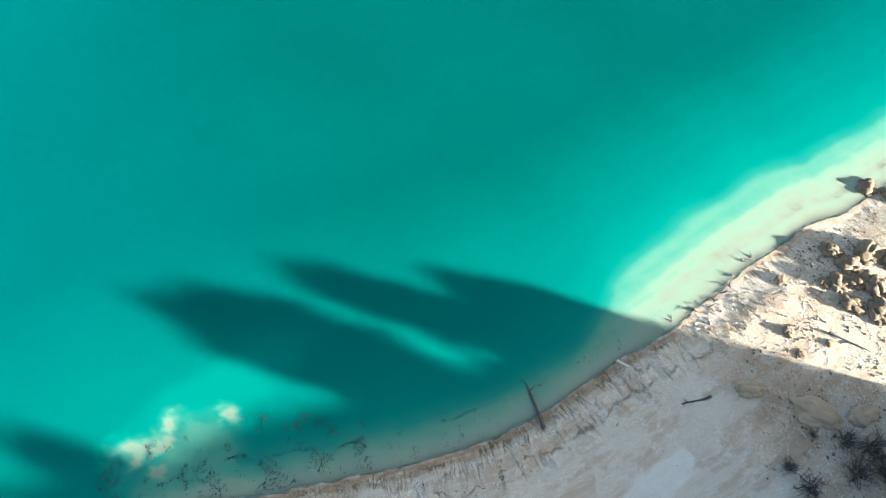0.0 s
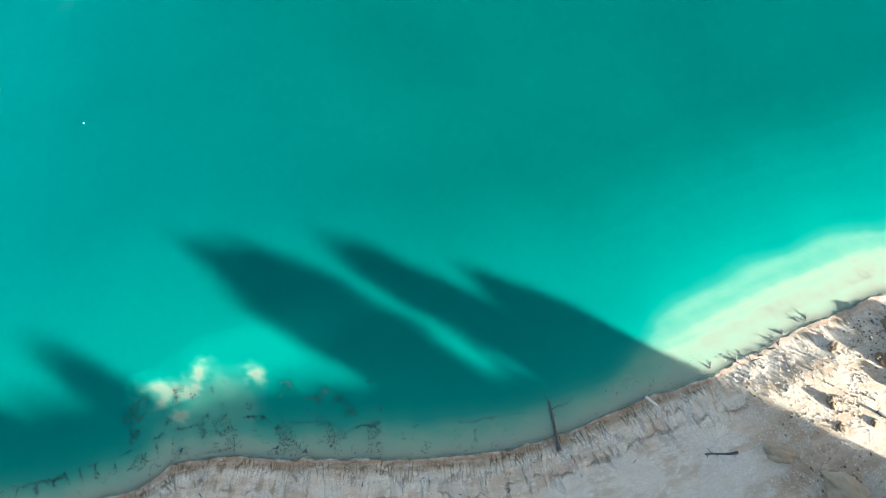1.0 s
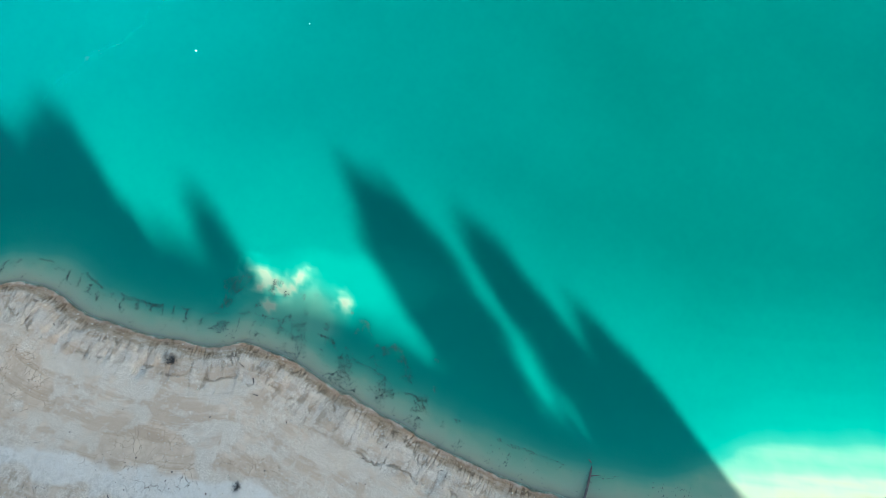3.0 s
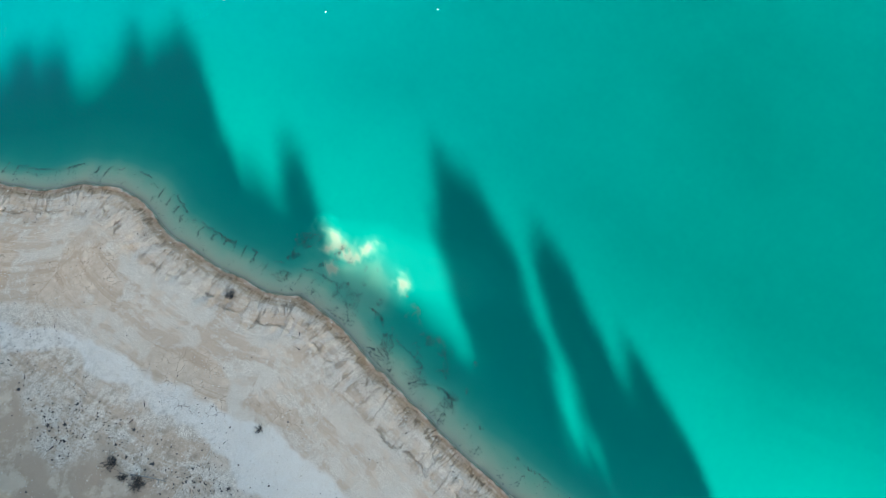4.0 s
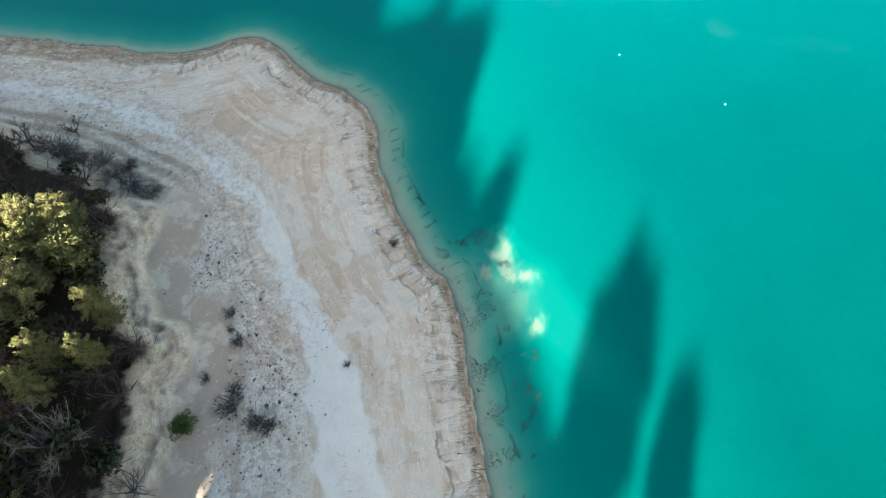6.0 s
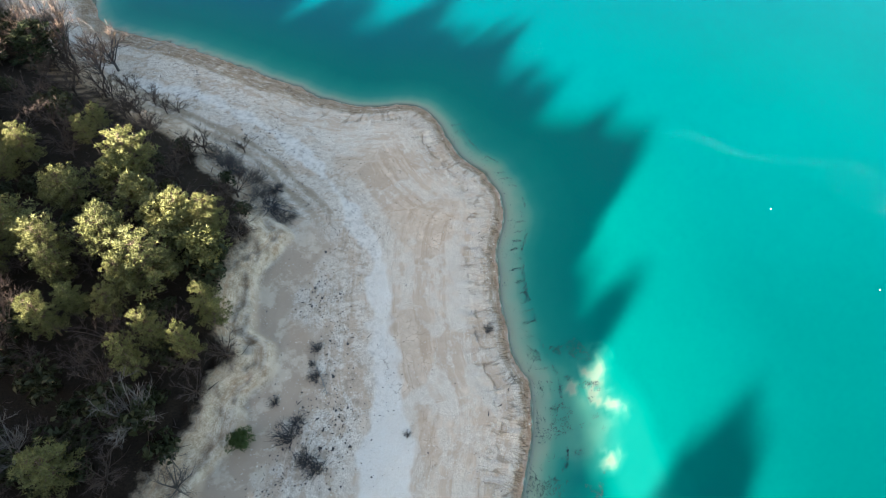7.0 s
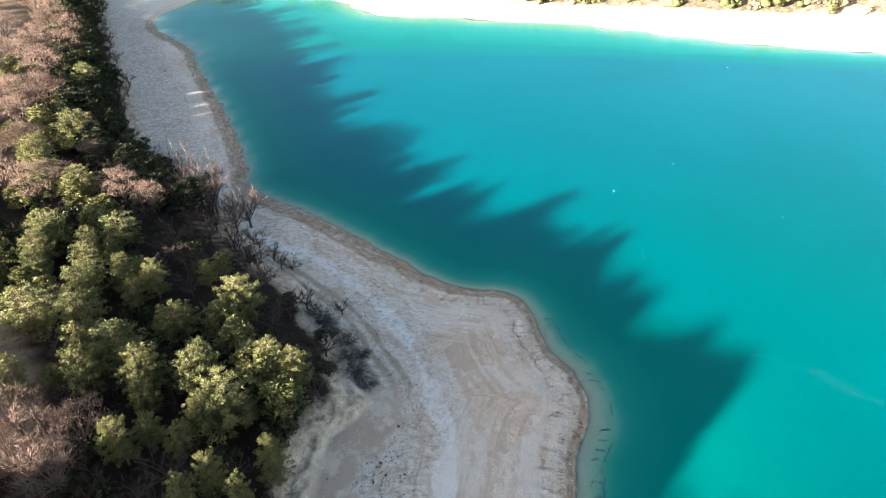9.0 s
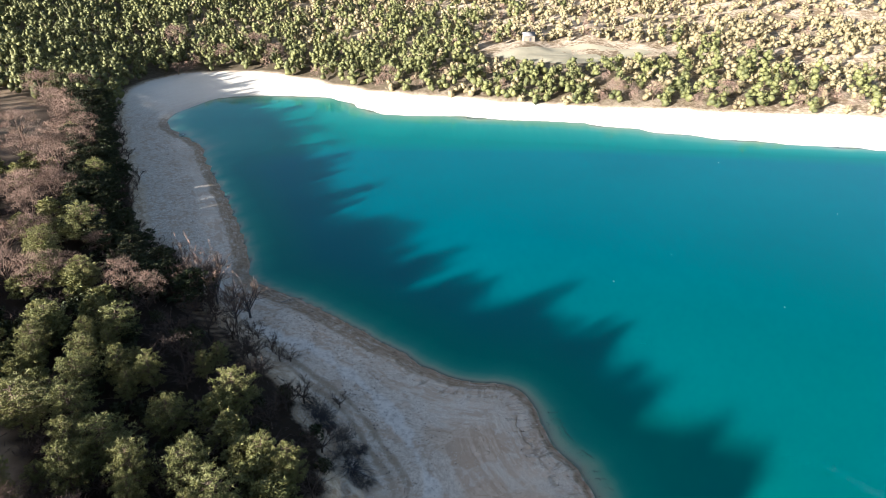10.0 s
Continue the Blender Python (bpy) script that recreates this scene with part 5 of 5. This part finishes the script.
def scatter(name, count, mat, label, seed, sizes, wanted, flat=0.6, box=(-30, 24, -62, 100)):
    """Many small stones in one mesh; wanted: how likely a stone lies at a place, from x, y, shore and bank distance."""
    rng = np.random.RandomState(seed)
    x, y = rng.uniform(box[0], box[1], count), rng.uniform(box[2], box[3], count)
    d, u = shore_distance(x, y), bank_distance(x, y)
    keep = rng.uniform(size=count) < wanted(x, y, d, u)
    x, y, d, u = x[keep], y[keep], d[keep], u[keep]
    z = ground_height(x, y)
    n = len(x)
    base = np.array([(1, 0, 0), (0, 1, 0), (-1, 0, 0), (0, -1, 0), (0, 0, 1), (0, 0, -0.6)], float)
    faces = np.array([(0, 1, 4), (1, 2, 4), (2, 3, 4), (3, 0, 4), (1, 0, 5), (2, 1, 5), (3, 2, 5), (0, 3, 5)])
    size = sizes[0] * (sizes[1] / sizes[0]) ** (rng.uniform(size=n) ** 2.2)
    a = rng.uniform(0, 6.28, n)
    v = base[None] * (1 + 0.5 * rng.normal(size=(n, 6, 1)).clip(-1, 1) * 0.5) * size[:, None, None] * np.array([1.0, 0.75, flat])
    c, q = np.cos(a)[:, None], np.sin(a)[:, None]
    v = np.stack([v[:, :, 0] * c - v[:, :, 1] * q, v[:, :, 0] * q + v[:, :, 1] * c, v[:, :, 2]], -1)
    v += np.stack([x, y, z + 0.1 * size], 1)[:, None]
    f = (faces[None] + 6 * np.arange(n)[:, None, None]).reshape(-1, 3)
    tagged(new(name, mesh_from(name, v.reshape(-1, 3), [f], mat)), label, "stones", kind="stuff")


def twig_litter(name, count, mat, label, seed, wanted, length=(0.15, 0.7), lift=0.02, box=(-30, 26, -62, 100)):
    rng = np.random.RandomState(seed)
    x, y = rng.uniform(box[0], box[1], count), rng.uniform(box[2], box[3], count)
    d, u = shore_distance(x, y), bank_distance(x, y)
    keep = rng.uniform(size=count) < wanted(x, y, d, u)
    x, y = x[keep], y[keep]
    z = np.maximum(ground_height(x, y), -0.02) + lift
    n = len(x)
    a, size = rng.uniform(0, 6.28, n), rng.uniform(*length, n)
    w = (0.02 + 0.04 * rng.uniform(size=n) ** 3) * (0.6 + size)
    p = np.stack([x, y, z], 1)
    e = p + np.stack([np.cos(a) * size, np.sin(a) * size, rng.uniform(0.0, 0.12, n)], 1)
    side = np.stack([-np.sin(a) * w, np.cos(a) * w, 0 * a], 1)
    up = np.stack([0 * a, 0 * a, w], 1)
    v = np.stack([p - side, p + side, p + up, e], 1).reshape(-1, 3)
    f = (np.array([(0, 1, 3), (1, 2, 3), (2, 0, 3)])[None] + 4 * np.arange(n)[:, None, None]).reshape(-1, 3)
    tagged(new(name, mesh_from(name, v, [f], mat)), label, "litter", kind="stuff")


def beach_tufts(seed=44):
    """Small dark dry tufts below the bank, a few spikes each."""
    rng = np.random.RandomState(seed)
    x, y = rng.uniform(-22, 3, 16000), rng.uniform(-40, 66, 16000)
    d, u = shore_distance(x, y), bank_distance(x, y)
    band = smooth(u, -13, -9) * (1 - smooth(u, -5.0, -3.0)) * smooth(fractal(x, y, 0.25, 3), -0.6, 0.25)
    keep = (d > 4) & (u < -0.5) & (rng.uniform(size=16000) < (0.012 + 0.5 * band) * (x < -3.2 - 0.15 * np.abs(y - 30)))
    x, y = x[keep], y[keep]
    n, k = len(x), 7
    z = ground_height(x, y)
    size = rng.uniform(0.05, 0.15, n) * (1 + 1.0 * (rng.uniform(size=n) < 0.08))
    a = rng.uniform(0, 6.28, (n, k))
    at = np.stack([x, y, z - 0.01], 1)[:, None]
    way = np.stack([np.cos(a), np.sin(a), rng.uniform(0.3, 1.1, (n, k))], -1) * (size[:, None] * rng.uniform(0.6, 1.2, (n, k)))[..., None]
    side = np.stack([-np.sin(a), np.cos(a), 0 * a], -1) * (size * 0.42)[:, None, None]
    v = np.stack([at - side, at + side, at + way], 2).reshape(-1, 3)
    f = np.arange(len(v)).reshape(-1, 3)
    tagged(new("beach_tufts", mesh_from("beach_tufts", v, [f], M_DARKWOOD)), "small dark dry tufts dotting the gravel below the bank", "tufts", kind="stuff")


def litter():
    beach_tufts()
    def patches(x, y, scale, edge):
        return smooth(fractal(x, y, scale, 3), edge, edge + 0.2)

    scatter("beach_stones", 64000, M_STONE, "pale stones strewn over the gravel beach", 31, (0.03, 0.12),
            lambda x, y, d, u: (d > 1.2) * (u < 0) * (0.35 + 0.6 * patches(x, y, 0.3, 0.0)))
    scatter("dark_stones", 34000, M_DARKSTONE, "dark stones and tufts below the bank", 32, (0.04, 0.13),
            lambda x, y, d, u: (d > 2) * (u < 0.5) * (0.03 + 0.55 * smooth(u, -15, -10) * (1 - smooth(u, -5.5, -3.5)) * (0.25 + patches(x, y, 0.25, 0.0))))
    scatter("rim_stones", 26000, M_STONE, "stones along the wave-cut rim of the beach", 33, (0.035, 0.17),
            lambda x, y, d, u: (d > 0.1) * (d < 4.5) * (0.25 + 0.5 * patches(x, y, 0.6, 0.0)))
    scatter("cobbles", 20000, M_STONE, "sunlit pale cobbles covering the beach by the outcrop", 38, (0.03, 0.11),
            lambda x, y, d, u: (d > 0.8) * (0.25 + 0.7 * patches(x, y, 0.35, -0.1)), box=(-18, 5, -64, -22))
    scatter("outcrop_rubble", 6000, M_ROCK, "tan rubble round the outcrop", 34, (0.04, 0.2),
            lambda x, y, d, u: (d > 1.0) * (0.15 + 0.8 * patches(x, y, 0.4, 0.05)), box=(-20, 4, -64, -32))
    twig_litter("shore_twigs", 26000, M_DARKWOOD, "dark twigs washed up along the shore", 35,
                lambda x, y, d, u: (u < 1) * ((d > 1.2) * (d < 5) * 0.25 * patches(x, y, 0.5, 0.05) + (d > 5) * smooth(u, -14, -9) * (1 - smooth(u, -5, -3)) * 0.3 * patches(x, y, 0.4, 0.0)))
    def shelf_weed(x, y, d, u):
        edge = -3.1 + 1.2 * fractal(x, y, 0.08, 2)
        line = 0.8 * (np.abs(d - edge + 0.3 * fractal(x, y, 0.9, 3)) < 0.15) * smooth(fractal(x, y, 0.5, 4), -0.15, 0.3)
        rungs = 0.85 * (d > edge) * (d < edge + 1.5) * (np.mod(y * 1.05 + 0.8 * fractal(x, y, 0.3, 2), 1.5) < 0.28) * patches(x, y, 0.35, -0.1)
        clumps = 0.42 * (d > -7.5) * (y > 2) * (y < 26) * patches(x, y, 0.6, 0.1)
        return (d < -0.4) * (line * (y > -16) + rungs * (y > 22) + clumps + 0.1 * (d > -2.6) * patches(x, y, 1.2, 0.1))

    twig_litter("drift_weed", 240000, M_WEED, "dark weed and twigs lying over the shallow shelf", 36, shelf_weed, length=(0.08, 0.26), lift=0.02, box=(0, 24, -30, 62))
    twig_litter("beach_debris", 30000, M_DARKWOOD, "dark debris lines along the upper beach", 39,
                lambda x, y, d, u: (u < -1) * 0.5 * ((np.abs(u + 9 + 2 * fractal(x, y, 0.05, 2)) < 0.8) + (np.abs(d - 9 + 2 * fractal(x, y, 0.06, 2)) < 0.5)) * patches(x, y, 0.25, 0.05), length=(0.2, 0.8), box=(-100, -20, 74, 200))
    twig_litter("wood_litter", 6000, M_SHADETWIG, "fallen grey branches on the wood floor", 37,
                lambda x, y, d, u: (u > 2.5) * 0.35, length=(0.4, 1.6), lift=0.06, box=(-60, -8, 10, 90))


def far_field():
    """The dry meadow in the scrub across the lake, with a small stone hut."""
    ang = np.linspace(0, 2 * np.pi, 49)[:-1]
    rings = np.linspace(0, 1, 7)[1:]
    cx, cy = 55.0, 258.0
    pts = [(cx, cy)]
    for q in rings:
        for a in ang:
            r = 1 / max(abs(math.cos(a)) ** 1.3 + abs(math.sin(a)) ** 1.3, 0.2) ** 0.75
            pts.append((cx + 33 * q * r * math.cos(a) + 6 * q * math.sin(a), cy + 12 * q * r * math.sin(a)))
    p = np.array(pts)
    v = np.column_stack([p, ground_height(p[:, 0], p[:, 1]) + 0.25])
    n = len(ang)
    tris = np.array([(0, 1 + k, 1 + (k + 1) % n) for k in range(n)])
    quads = np.array([(1 + i * n + k, 1 + (i + 1) * n + k, 1 + (i + 1) * n + (k + 1) % n, 1 + i * n + (k + 1) % n) for i in range(len(rings) - 1) for k in range(n)])
    tagged(new("field", mesh_from("field", v, [tris, quads], M_FIELD, smooth=True)), "dry pale meadow among the scrub across the lake", "field", kind="structure")
    x, y = 38.0, 276.0
    hut = new("stone_hut")
    hut.matrix_basis = pose(x, y, height_at(x, y) - 0.3, 0, 0, 12)
    tagged(hut, "small stone hut with a grey roof beside the meadow", "hut")
    bm = bmesh.new()
    bmesh.ops.create_cube(bm, size=1.0, matrix=Matrix.Translation((0, 0, 1.4)) @ Matrix.Diagonal((5.0, 3.6, 2.8, 1)))
    me = bpy.data.meshes.new("wall")
    bm.to_mesh(me)
    bm.free()
    me.materials.append(M_WALL)
    part("wall", me, hut)
    v = np.array([(-2.8, -2.1, 2.75), (2.8, -2.1, 2.75), (2.8, 0, 4.1), (-2.8, 0, 4.1), (2.8, 2.1, 2.75), (-2.8, 2.1, 2.75)])
    v = np.vstack([v, v - [0, 0, 0.15]])
    f = np.array([(0, 1, 2, 3), (3, 2, 4, 5), (7, 6, 9, 8), (8, 9, 11, 10), (0, 6, 7, 1), (5, 4, 10, 11), (1, 7, 8, 2), (2, 8, 10, 4), (6, 0, 3, 9), (9, 3, 5, 11)])
    part("roof", mesh_from("roof", v, [f], M_ROOF), hut)
    bm = bmesh.new()
    bmesh.ops.create_cube(bm, size=1.0, matrix=Matrix.Translation((0.4, -1.81, 1.0)) @ Matrix.Diagonal((0.9, 0.08, 2.0, 1)))
    me = bpy.data.meshes.new("door")
    bm.to_mesh(me)
    bm.free()
    me.materials.append(M_DARKWOOD)
    part("door", me, hut, "dark wooden door")


def foam():
    """Thin lines of foam flecks drawn out by the wind."""
    rng = np.random.RandomState(52)
    base = np.array([(1, 0, 0), (0, 1, 0), (-1, 0, 0), (0, -1, 0), (0, 0, 0.5)], float)
    faces = np.array([(0, 1, 4), (1, 2, 4), (2, 3, 4), (3, 0, 4)])
    v, f, n = [], [], 0
    for (ax, ay), (bx, by), count, wide in FOAM:
        for _ in range(count):
            q = rng.uniform()
            x = ax + (bx - ax) * q + rng.normal() * wide + 1.5 * math.sin(q * 9)
            y = ay + (by - ay) * q + rng.normal() * wide
            r = 0.012 + 0.03 * rng.uniform() ** 4
            v.append(base * [r * 1.6, r, 0.3 * r] + [x, y, 0.004])
            f.append(faces + n)
            n += 5
    tagged(new("foam", mesh_from("foam", np.vstack(v), [np.vstack(f)], M_BUOY)), "thin lines of white foam on the water", "foam", kind="stuff")


boulders()
timber()
thickets()
special_plants()
buoys()
foam()
far_field()
litter()
